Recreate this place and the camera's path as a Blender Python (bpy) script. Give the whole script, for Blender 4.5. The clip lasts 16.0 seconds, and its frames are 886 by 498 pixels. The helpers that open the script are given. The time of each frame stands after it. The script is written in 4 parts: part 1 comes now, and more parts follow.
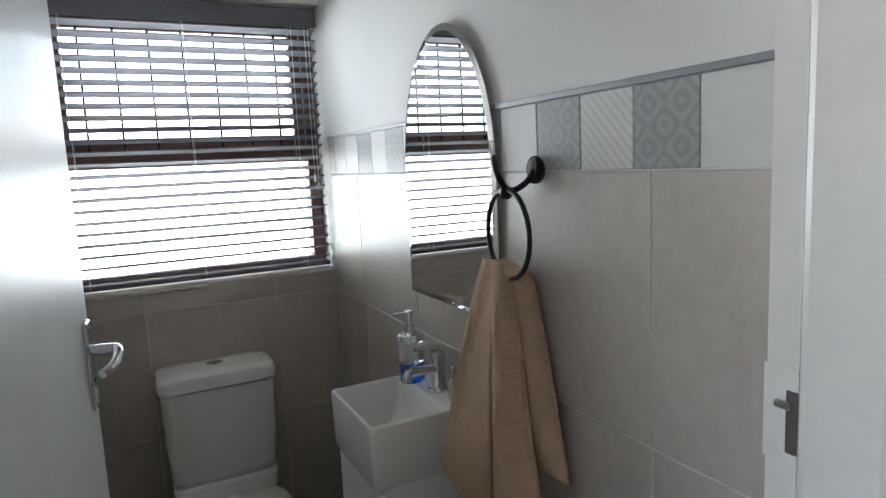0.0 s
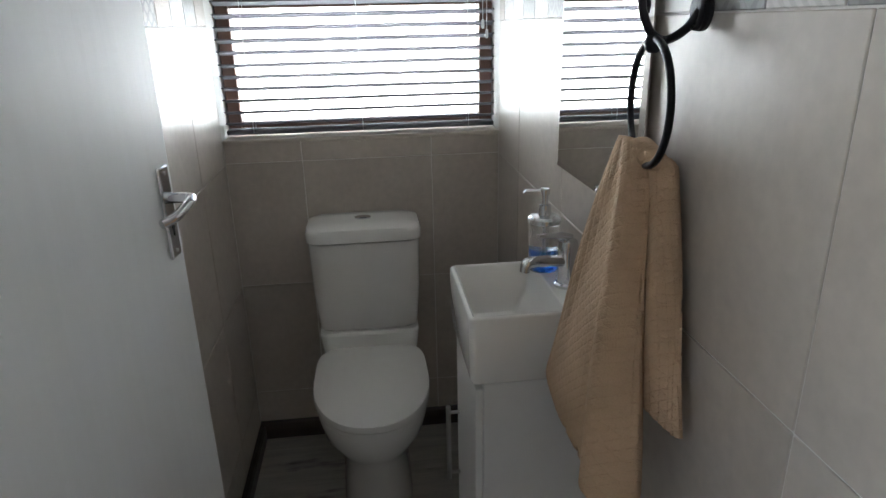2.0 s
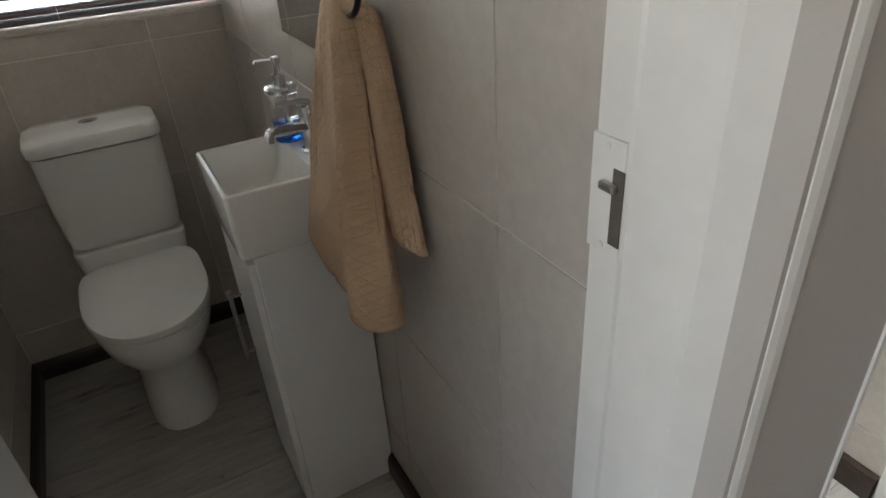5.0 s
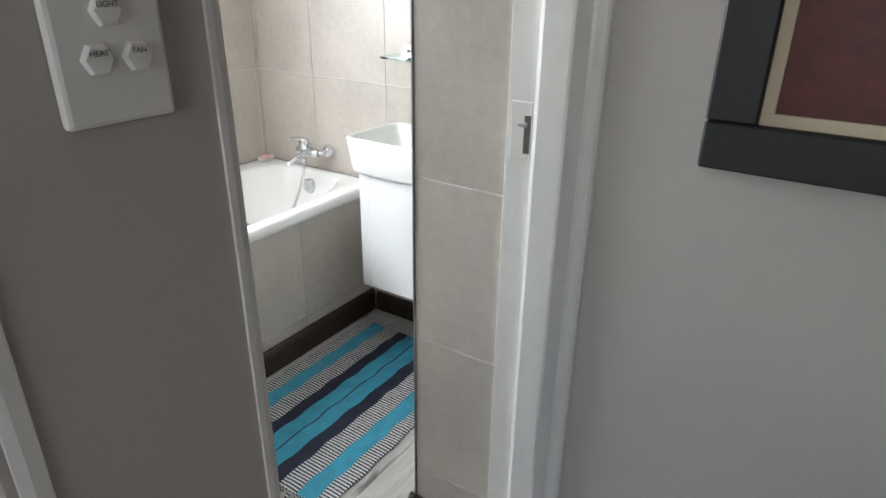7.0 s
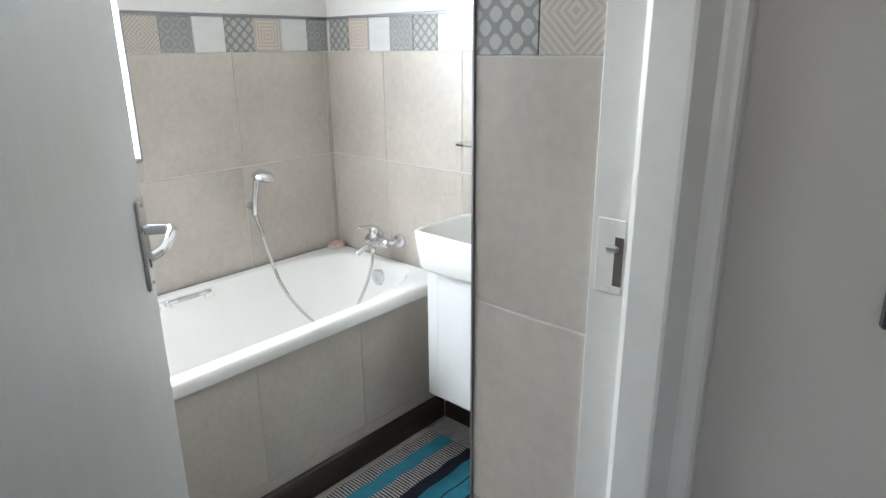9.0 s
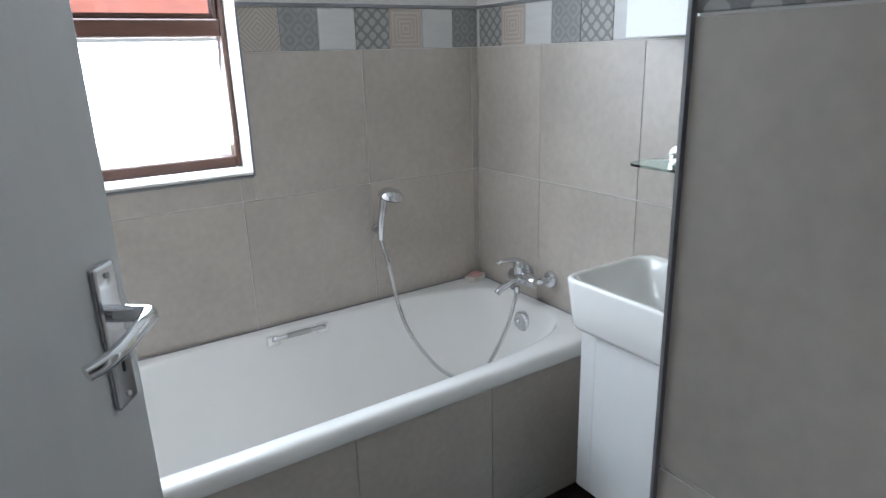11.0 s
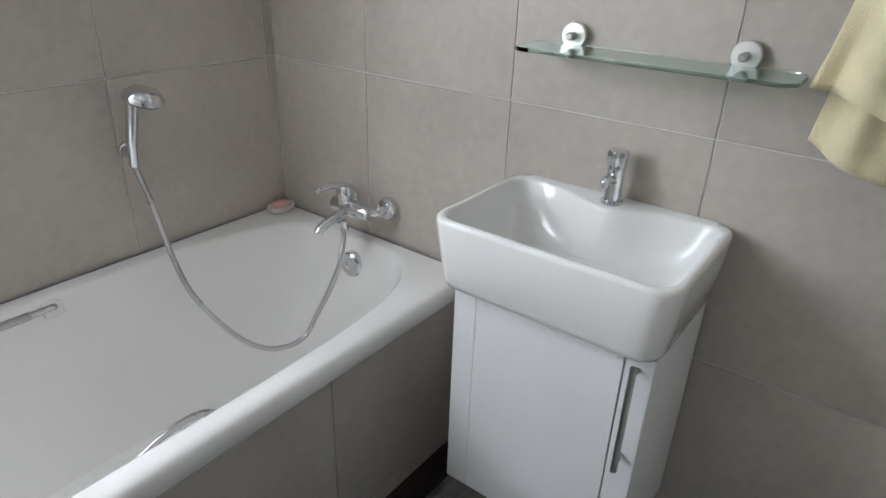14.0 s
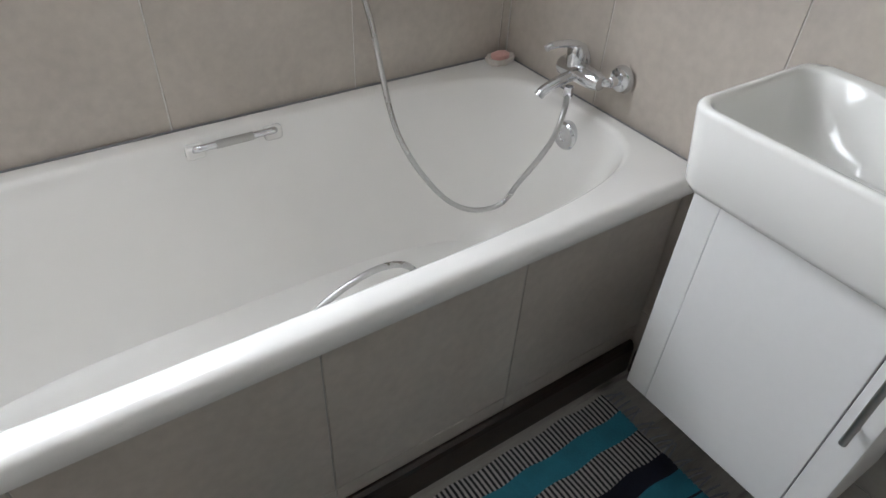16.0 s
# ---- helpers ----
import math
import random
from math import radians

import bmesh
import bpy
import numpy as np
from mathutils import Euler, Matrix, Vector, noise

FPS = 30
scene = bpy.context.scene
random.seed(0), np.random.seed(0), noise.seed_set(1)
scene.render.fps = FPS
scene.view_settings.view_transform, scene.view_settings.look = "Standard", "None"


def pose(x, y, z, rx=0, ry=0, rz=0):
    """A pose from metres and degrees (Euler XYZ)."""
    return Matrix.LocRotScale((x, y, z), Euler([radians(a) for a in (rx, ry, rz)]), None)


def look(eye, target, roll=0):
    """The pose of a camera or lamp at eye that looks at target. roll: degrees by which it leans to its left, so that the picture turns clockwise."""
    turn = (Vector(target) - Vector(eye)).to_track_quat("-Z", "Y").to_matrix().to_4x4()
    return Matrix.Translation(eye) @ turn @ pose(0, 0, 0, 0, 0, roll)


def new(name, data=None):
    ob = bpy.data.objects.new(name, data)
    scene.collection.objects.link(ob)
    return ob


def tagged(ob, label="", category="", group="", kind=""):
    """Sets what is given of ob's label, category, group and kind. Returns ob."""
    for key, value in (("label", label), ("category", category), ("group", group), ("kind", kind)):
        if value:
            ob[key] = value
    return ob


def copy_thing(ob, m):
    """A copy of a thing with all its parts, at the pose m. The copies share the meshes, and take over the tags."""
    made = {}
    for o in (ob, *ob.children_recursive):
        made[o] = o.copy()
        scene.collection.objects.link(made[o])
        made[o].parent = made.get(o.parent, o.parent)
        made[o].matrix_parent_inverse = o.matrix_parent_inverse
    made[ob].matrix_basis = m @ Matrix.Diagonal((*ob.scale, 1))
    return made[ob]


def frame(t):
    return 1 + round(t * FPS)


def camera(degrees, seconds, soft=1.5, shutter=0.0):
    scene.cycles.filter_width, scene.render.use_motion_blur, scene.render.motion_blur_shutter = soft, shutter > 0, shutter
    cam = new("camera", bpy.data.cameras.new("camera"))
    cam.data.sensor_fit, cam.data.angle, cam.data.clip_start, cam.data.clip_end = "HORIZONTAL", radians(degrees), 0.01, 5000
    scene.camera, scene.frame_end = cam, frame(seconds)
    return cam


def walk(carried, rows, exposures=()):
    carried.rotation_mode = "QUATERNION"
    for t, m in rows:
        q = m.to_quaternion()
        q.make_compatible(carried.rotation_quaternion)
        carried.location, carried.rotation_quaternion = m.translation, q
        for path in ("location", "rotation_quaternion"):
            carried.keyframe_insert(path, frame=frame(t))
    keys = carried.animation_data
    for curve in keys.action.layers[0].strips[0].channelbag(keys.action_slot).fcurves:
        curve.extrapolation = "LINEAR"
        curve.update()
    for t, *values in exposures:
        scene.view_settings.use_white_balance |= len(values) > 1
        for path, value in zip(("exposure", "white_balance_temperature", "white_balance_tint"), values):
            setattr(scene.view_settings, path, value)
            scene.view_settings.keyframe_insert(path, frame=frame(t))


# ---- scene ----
cam = camera(70.1, 16.0)
PATH = [
    (0, (0.325, 0.363, 1.522), (1.214, 2.134, 1.25), -2.7),
    (0.5, (0.397, 0.423, 1.528), (0.994, 2.312, 1.251), -2.8),
    (1, (0.487, 0.471, 1.526), (0.839, 2.413, 1.205), -2.5),
    (1.5, (0.546, 0.508, 1.507), (0.802, 2.429, 1.01), -1.9),
    (2, (0.586, 0.526, 1.491), (0.793, 2.398, 0.818), -1.3),
    (2.5, (0.607, 0.525, 1.474), (0.792, 2.348, 0.672), -0.8),
    (3, (0.606, 0.514, 1.469), (0.79, 2.3, 0.587), -0.6),
    (3.2, (0.604, 0.506, 1.47), (0.792, 2.281, 0.568), -0.7),
    (5.3, (0.628, 0.396, 1.481), (1.603, 1.809, 0.454), -2.6),
    (5.5, (0.640, 0.362, 1.487), (1.747, 1.684, 0.487), -1.5),
    (6, (0.718, 0.292, 1.514), (2.019, 1.419, 0.503), 0.2),
    (6.3, (0.780, 0.278, 1.512), (2.180, 1.303, 0.528), 0.8),
    (6.5, (0.843, 0.273, 1.507), (2.275, 1.298, 0.56), -0.1),
    (7, (0.904, 0.275, 1.508), (2.431, 1.275, 0.691), 0.7),
    (7.5, (0.943, 0.271, 1.512), (2.509, 1.295, 0.806), 0.9),
    (8, (1.042, 0.3, 1.512), (2.596, 1.377, 0.862), 0.9),
    (8.5, (1.139, 0.357, 1.518), (2.626, 1.543, 0.897), 0.2),
    (9, (1.195, 0.414, 1.512), (2.609, 1.69, 0.901), -0.5),
    (9.5, (1.296, 0.486, 1.509), (2.588, 1.893, 0.915), -1.3),
    (10, (1.43, 0.567, 1.504), (2.533, 2.133, 0.93), -1.9),
    (10.2, (1.467, 0.592, 1.495), (2.504, 2.202, 0.916), -1.9),
    (12.3, (1.673, 1.05, 1.379), (2.765, 2.611, 0.771), -0.5),
    (12.5, (1.696, 1.077, 1.358), (2.867, 2.578, 0.748), 0.6),
    (13, (1.757, 1.148, 1.359), (3.137, 2.424, 0.675), 1.7),
    (13.5, (1.805, 1.197, 1.359), (3.283, 2.313, 0.604), 2.4),
    (14, (1.84, 1.247, 1.358), (3.287, 2.311, 0.478), 2.0),
    (14.5, (1.858, 1.307, 1.342), (3.223, 2.352, 0.321), 3.1),
    (15, (1.859, 1.342, 1.336), (3.08, 2.461, 0.215), 4.5),
    (15.5, (1.862, 1.362, 1.331), (2.898, 2.574, 0.124), 4.7),
    (16, (1.872, 1.386, 1.321), (2.776, 2.635, 0.047), 3.4),
]
walk(cam, [(t, look(eye, target, roll)) for t, eye, target, roll in PATH], [(0.0, 2.35, 6200, 10), (1.2, 2.4, 6250, 10), (3.0, 2.8, 6450, 10), (5.5, 2.3, 6850, 11), (6.5, 1.9, 6500, 11), (8.0, 2.0, 6300, 10), (9.0, 1.85, 6200, 10), (10.0, 1.3, 5850, 10), (12.5, 0.70, 6000, 13), (16.0, 0.85, 6450, 14)])

# ---- world, sun, lamps ----
world = bpy.data.worlds.new("world")
scene.world = world
world.use_nodes = True
_wn = world.node_tree.nodes
_sky = _wn.new("ShaderNodeTexSky")
_sky.sky_type, _sky.sun_disc, _sky.sun_elevation, _sky.sun_rotation = "NISHITA", False, radians(58), radians(200)
world.node_tree.links.new(_sky.outputs[0], _wn["Background"].inputs[0])
_wn["Background"].inputs[1].default_value = 0.15
_sun = new("sun", bpy.data.lights.new("sun", "SUN"))
_sun.data.energy, _sun.data.angle, _sun.data.color = 4.0, radians(0.5), (1.0, 0.95, 0.88)
_sun.matrix_world = look((0, 0, 0), (math.sin(radians(200)) * -0.53, math.cos(radians(200)) * -0.53, -0.85))


def area_lamp(name, m, w, h, watts, colour):
    lamp = new(name, bpy.data.lights.new(name, "AREA"))
    lamp.data.shape, lamp.data.size, lamp.data.size_y, lamp.data.energy, lamp.data.color = "RECTANGLE", w, h, watts, colour
    lamp.matrix_world = m
    return lamp


# sky light through the two bathroom windows, plus an added fill in the passage
area_lamp("window_light_bath", look((1.70, 2.775, 1.62), (1.70, 1.7, 1.25)), 0.80, 0.86, 15.0, (0.88, 0.95, 1.0))
area_lamp("window_light_toilet", look((0.5635, 2.86, 1.62), (0.5635, 1.6, 1.50)), 0.86, 0.88, 5.2, (0.92, 0.97, 1.0))
area_lamp("window_light_passage", look((-1.20, 0.00, 1.55), (0.9, 0.0, 1.2)), 1.08, 1.1, 1.8, (1.0, 0.99, 0.98))


# ---- materials ----
def material(name, colour, rough=0.5, metal=0.0, spread=0.10, big=3.0, fine=60.0, bump=0.1, stretch=(1, 1, 1), random_tone=0.0, coat=0.0, space="Object"):
    m = bpy.data.materials.new(name)
    m.use_nodes = True
    n, l = m.node_tree.nodes, m.node_tree.links
    b = n["Principled BSDF"]
    tc, mp = n.new("ShaderNodeTexCoord"), n.new("ShaderNodeMapping")
    mp.inputs["Scale"].default_value = stretch
    l.new(tc.outputs[space], mp.inputs[0])
    info, add = n.new("ShaderNodeObjectInfo"), n.new("ShaderNodeVectorMath")
    mul = n.new("ShaderNodeMath")
    mul.operation, mul.inputs[1].default_value = "MULTIPLY", 37.0
    l.new(info.outputs["Random"], mul.inputs[0])
    l.new(mp.outputs[0], add.inputs[0])
    l.new(mul.outputs[0], add.inputs[1])
    n1, n2 = n.new("ShaderNodeTexNoise"), n.new("ShaderNodeTexNoise")
    n1.inputs["Scale"].default_value, n1.inputs["Detail"].default_value = big, 5
    n2.inputs["Scale"].default_value, n2.inputs["Detail"].default_value = fine, 3
    for k in (n1, n2):
        l.new(add.outputs[0], k.inputs["Vector"])
    mix = n.new("ShaderNodeMath")
    mix.operation, mix.inputs[1].default_value = "MULTIPLY_ADD", 0.65
    half = n.new("ShaderNodeMath")
    half.operation, half.inputs[1].default_value = "MULTIPLY", 0.35
    l.new(n2.outputs["Fac"], half.inputs[0])
    l.new(n1.outputs["Fac"], mix.inputs[0])
    l.new(half.outputs[0], mix.inputs[2])
    ramp = n.new("ShaderNodeMapRange")
    ramp.inputs["From Min"].default_value, ramp.inputs["From Max"].default_value = 0.3, 0.7
    ramp.inputs["To Min"].default_value, ramp.inputs["To Max"].default_value = 1 - spread, 1 + spread
    l.new(mix.outputs[0], ramp.inputs["Value"])
    tone = n.new("ShaderNodeMapRange")
    tone.inputs["To Min"].default_value, tone.inputs["To Max"].default_value = 1 - random_tone, 1 + random_tone
    l.new(info.outputs["Random"], tone.inputs["Value"])
    both = n.new("ShaderNodeMath")
    both.operation = "MULTIPLY"
    l.new(ramp.outputs[0], both.inputs[0])
    l.new(tone.outputs[0], both.inputs[1])
    col = n.new("ShaderNodeVectorMath")
    col.operation = "SCALE"
    col.inputs[0].default_value = colour
    l.new(both.outputs[0], col.inputs["Scale"])
    l.new(col.outputs[0], b.inputs["Base Color"])
    b.inputs["Metallic"].default_value = metal
    b.inputs["Coat Weight"].default_value = coat
    rr = n.new("ShaderNodeMapRange")
    rr.inputs["To Min"].default_value, rr.inputs["To Max"].default_value = max(0.02, rough * 0.8), min(1, rough * 1.2)
    l.new(n1.outputs["Fac"], rr.inputs["Value"])
    l.new(rr.outputs[0], b.inputs["Roughness"])
    if bump:
        bp = n.new("ShaderNodeBump")
        bp.inputs["Strength"].default_value, bp.inputs["Distance"].default_value = bump, 0.002
        l.new(n2.outputs["Fac"], bp.inputs["Height"])
        l.new(bp.outputs[0], b.inputs["Normal"])
    return m


def maths(n, l, op, a, b=None, c=None):
    k = n.new("ShaderNodeMath")
    k.operation = op
    for i, v in enumerate((a, b, c)):
        if v is None:
            continue
        if isinstance(v, (int, float)):
            k.inputs[i].default_value = v
        else:
            l.new(v, k.inputs[i])
    return k.outputs[0]


def pattern_tile(name, light, dark, kind):
    """A printed cement-look tile; the print repeats twice across a tile. Local y and z run across the tile's face."""
    m = material(name, light, rough=0.45, spread=0.08, big=12, fine=120, bump=0.05)
    n, l = m.node_tree.nodes, m.node_tree.links
    b = n["Principled BSDF"]
    old = b.inputs["Base Color"].links[0].from_socket
    tc, sp = n.new("ShaderNodeTexCoord"), n.new("ShaderNodeSeparateXYZ")
    l.new(tc.outputs["Object"], sp.inputs[0])
    k = 2 * math.pi / (0.0413 if kind == "check" else 0.062)
    u, v = maths(n, l, "MULTIPLY", sp.outputs["Y"], k), maths(n, l, "MULTIPLY", sp.outputs["Z"], k)
    cu, cv = maths(n, l, "COSINE", u), maths(n, l, "COSINE", v)
    if kind == "rosette":
        w = maths(n, l, "ADD", cu, cv)
        f = maths(n, l, "SINE", maths(n, l, "MULTIPLY", w, 3.4))
    elif kind == "check":
        w = maths(n, l, "MULTIPLY", cu, cv)
        w2 = maths(n, l, "MULTIPLY", maths(n, l, "COSINE", maths(n, l, "MULTIPLY", u, 2.0)), maths(n, l, "COSINE", maths(n, l, "MULTIPLY", v, 2.0)))
        f = maths(n, l, "MULTIPLY_ADD", w2, 0.35, w)
    elif kind == "diamond":
        w = maths(n, l, "ADD", maths(n, l, "ABSOLUTE", sp.outputs["Y"]), maths(n, l, "ABSOLUTE", sp.outputs["Z"]))
        f = maths(n, l, "SINE", maths(n, l, "MULTIPLY", w, 430.0))
    elif kind == "square":
        w = maths(n, l, "MAXIMUM", maths(n, l, "ABSOLUTE", sp.outputs["Y"]), maths(n, l, "ABSOLUTE", sp.outputs["Z"]))
        f = maths(n, l, "SINE", maths(n, l, "MULTIPLY", w, 480.0))
    else:
        f = maths(n, l, "SINE", maths(n, l, "MULTIPLY", maths(n, l, "ADD", sp.outputs["Y"], sp.outputs["Z"]), 330.0))
    step = n.new("ShaderNodeMapRange")
    step.inputs["From Min"].default_value, step.inputs["From Max"].default_value = -0.12, 0.12
    l.new(f, step.inputs["Value"])
    mx = n.new("ShaderNodeMix")
    mx.data_type = "RGBA"
    l.new(step.outputs[0], mx.inputs[0])
    l.new(old, mx.inputs[6])
    mx.inputs[7].default_value = (*dark, 1)
    worn = n.new("ShaderNodeMix")
    worn.data_type = "RGBA"
    nz = n.new("ShaderNodeTexNoise")
    nz.inputs["Scale"].default_value = 45
    l.new(maths(n, l, "MULTIPLY", nz.outputs["Fac"], 0.5), worn.inputs[0])
    l.new(mx.outputs[2], worn.inputs[6])
    l.new(old, worn.inputs[7])
    l.new(worn.outputs[2], b.inputs["Base Color"])
    return m


M_tile = material("stone_look_tile", (0.490, 0.440, 0.388), 0.34, spread=0.15, big=3.5, fine=45, bump=0.04, random_tone=0.03)
M_grout = material("grout", (0.44, 0.425, 0.40), 0.85, spread=0.12, fine=200, bump=0.3)
M_plaster = material("wall_paint", (0.70, 0.68, 0.65), 0.6, spread=0.03, big=2, fine=180, bump=0.12)
M_hall = material("passage_paint", (0.48, 0.44, 0.40), 0.55, spread=0.04, big=2, fine=160, bump=0.15)
M_ceil = material("ceiling_paint", (0.80, 0.79, 0.77), 0.8, spread=0.03, bump=0.1)
M_frame = material("cream_gloss_enamel", (0.74, 0.715, 0.67), 0.32, spread=0.05, big=6, fine=40, bump=0.08)
M_door = material("white_gloss_door_paint", (0.76, 0.77, 0.77), 0.34, spread=0.03, big=4, fine=22, bump=0.25, stretch=(3, 3, 0.25))
M_ceramic = material("white_ceramic", (0.82, 0.81, 0.78), 0.10, spread=0.015, big=2, fine=10, bump=0.0, coat=0.3)
M_bath = material("white_acrylic", (0.83, 0.815, 0.785), 0.16, spread=0.02, big=2, fine=14, bump=0.0, coat=0.3)
M_cab = material("white_cabinet_foil", (0.80, 0.80, 0.79), 0.35, spread=0.02, bump=0.03)
M_chrome = material("chrome", (0.72, 0.73, 0.75), 0.10, 1.0, spread=0.05, bump=0.0)
M_steel = material("brushed_steel", (0.50, 0.49, 0.47), 0.3, 1.0, spread=0.08, bump=0.05)
M_nickel = material("satin_nickel", (0.78, 0.77, 0.75), 0.38, 1.0, spread=0.04, bump=0.02)
M_hose = material("metal_hose", (0.55, 0.55, 0.54), 0.28, 1.0, spread=0.1, fine=300, bump=0.2)
M_iron = material("black_wrought_iron", (0.018, 0.018, 0.022), 0.4, 0.6, spread=0.3, fine=150, bump=0.3)
M_skirt = material("dark_stained_wood", (0.030, 0.018, 0.013), 0.32, spread=0.45, big=4, fine=40, bump=0.2, stretch=(1.0, 12, 12))
M_winwood = material("dark_varnished_window_wood", (0.10, 0.045, 0.030), 0.35, spread=0.3, big=5, fine=60, bump=0.15, stretch=(1, 1, 8))
M_floor = material("grey_washed_plank", (0.36, 0.34, 0.31), 0.42, spread=0.22, big=6, fine=60, bump=0.15, stretch=(1.0, 9, 9), random_tone=0.08)
M_slat = material("blind_slat", (0.16, 0.16, 0.18), 0.8, spread=0.03, bump=0.0)
M_cord = material("blind_cord", (0.75, 0.75, 0.76), 0.8, bump=0.0)
M_towel = material("beige_terry_towel", (0.60, 0.42, 0.275), 0.95, spread=0.12, big=14, fine=420, bump=0.9)
M_yellow = material("pale_yellow_terry", (0.74, 0.66, 0.42), 0.95, spread=0.12, big=14, fine=420, bump=0.9)
M_blackframe = material("black_picture_frame", (0.010, 0.009, 0.009), 0.5, spread=0.3, fine=90, bump=0.1)
M_beige = material("beige_mount", (0.62, 0.52, 0.37), 0.7, spread=0.05, bump=0.2)
M_paint = material("dark_red_painting", (0.10, 0.016, 0.012), 0.5, spread=0.55, big=7, fine=50, bump=0.3)
M_switch = material("white_switch_plastic", (0.80, 0.78, 0.74), 0.35, spread=0.02, bump=0.0)
M_ink = material("grey_print", (0.16, 0.15, 0.14), 0.6, bump=0.0)
M_dark = material("keyhole_shade", (0.02, 0.018, 0.016), 0.8, bump=0.0)
M_slot = material("latch_slot_shade", (0.10, 0.085, 0.07), 0.6, spread=0.3, bump=0.1)
M_tin = material("grey_aluminium_trim", (0.27, 0.27, 0.28), 0.4, 0.5, spread=0.08, bump=0.05)
M_cyan = material("turquoise_cotton", (0.035, 0.24, 0.34), 0.95, spread=0.22, big=20, fine=260, bump=0.9)
M_navy = material("navy_cotton", (0.012, 0.016, 0.035), 0.95, spread=0.3, big=20, fine=260, bump=0.9)
M_hatch = material("black_and_white_weave", (0.52, 0.50, 0.49), 0.95, spread=0.15, big=20, fine=260, bump=0.9)
M_soap = material("pink_soap", (0.72, 0.42, 0.38), 0.4, spread=0.1, fine=60, bump=0.1)
M_soapdish = material("cream_soap_dish", (0.75, 0.70, 0.64), 0.4, spread=0.05, bump=0.05)
M_lawn = material("lawn", (0.07, 0.16, 0.04), 0.9, spread=0.4, big=2, fine=30, bump=0.6)
M_paving = material("pale_paving", (0.42, 0.40, 0.36), 0.8, spread=0.12, big=1, fine=12, bump=0.3)
M_outwall = material("white_outside_wall", (0.78, 0.76, 0.72), 0.8, spread=0.05, big=1, fine=25, bump=0.2)
M_roof = material("red_roof_tile", (0.36, 0.12, 0.075), 0.7, spread=0.2, big=2, fine=12, bump=0.3)
M_bush = material("green_leaves", (0.06, 0.13, 0.035), 0.7, spread=0.35, big=6, fine=30, bump=0.2)
M_mirror = material("mirror_silver", (0.90, 0.91, 0.91), 0.02, 1.0, spread=0.0, bump=0.0)
M_mirror.node_tree.nodes["Principled BSDF"].inputs["Roughness"].links and M_mirror.node_tree.links.remove(M_mirror.node_tree.nodes["Principled BSDF"].inputs["Roughness"].links[0])
M_mirror.node_tree.nodes["Principled BSDF"].inputs["Roughness"].default_value = 0.01


def weave(m, dark, period):
    """Short dark dashes across the stripe, as in a hand-woven rag rug."""
    n, l = m.node_tree.nodes, m.node_tree.links
    b = n["Principled BSDF"]
    old = b.inputs["Base Color"].links[0].from_socket
    tc, sp = n.new("ShaderNodeTexCoord"), n.new("ShaderNodeSeparateXYZ")
    l.new(tc.outputs["Object"], sp.inputs[0])
    nz = n.new("ShaderNodeTexNoise")
    nz.inputs["Scale"].default_value = 60
    x = maths(n, l, "MULTIPLY_ADD", nz.outputs["Fac"], 0.004, sp.outputs["X"])
    f = maths(n, l, "SINE", maths(n, l, "MULTIPLY", x, 2 * math.pi / period))
    step = n.new("ShaderNodeMapRange")
    step.inputs["From Min"].default_value, step.inputs["From Max"].default_value = -0.35, 0.25
    l.new(f, step.inputs["Value"])
    mx = n.new("ShaderNodeMix")
    mx.data_type = "RGBA"
    l.new(step.outputs[0], mx.inputs[0])
    l.new(old, mx.inputs[6])
    mx.inputs[7].default_value = (*dark, 1)
    l.new(mx.outputs[2], b.inputs["Base Color"])


weave(M_hatch, (0.03, 0.03, 0.035), 0.0125)


def knots(m):
    """Dark elongated knots and cracks in the planks."""
    n, l = m.node_tree.nodes, m.node_tree.links
    b = n["Principled BSDF"]
    old = b.inputs["Base Color"].links[0].from_socket
    tc, mp = n.new("ShaderNodeTexCoord"), n.new("ShaderNodeMapping")
    mp.inputs["Scale"].default_value = (2.2, 9.0, 1.0)
    info, add = n.new("ShaderNodeObjectInfo"), n.new("ShaderNodeVectorMath")
    l.new(tc.outputs["Object"], mp.inputs[0])
    l.new(mp.outputs[0], add.inputs[0])
    l.new(maths(n, l, "MULTIPLY", info.outputs["Random"], 50.0), add.inputs[1])
    nz = n.new("ShaderNodeTexNoise")
    nz.inputs["Scale"].default_value, nz.inputs["Detail"].default_value = 1.6, 6
    l.new(add.outputs[0], nz.inputs["Vector"])
    step = n.new("ShaderNodeMapRange")
    step.inputs["From Min"].default_value, step.inputs["From Max"].default_value = 0.60, 0.70
    l.new(nz.outputs["Fac"], step.inputs["Value"])
    mx = n.new("ShaderNodeMix")
    mx.data_type = "RGBA"
    l.new(maths(n, l, "MULTIPLY", step.outputs[0], 0.8), mx.inputs[0])
    l.new(old, mx.inputs[6])
    mx.inputs[7].default_value = (0.06, 0.05, 0.045, 1)
    l.new(mx.outputs[2], b.inputs["Base Color"])


knots(M_floor)


def glass(name, tint, rough=0.0):
    m = bpy.data.materials.new(name)
    m.use_nodes = True
    b = m.node_tree.nodes["Principled BSDF"]
    b.inputs["Base Color"].default_value = (*tint, 1)
    b.inputs["Transmission Weight"].default_value, b.inputs["Roughness"].default_value, b.inputs["IOR"].default_value = 1.0, rough, 1.45
    return m


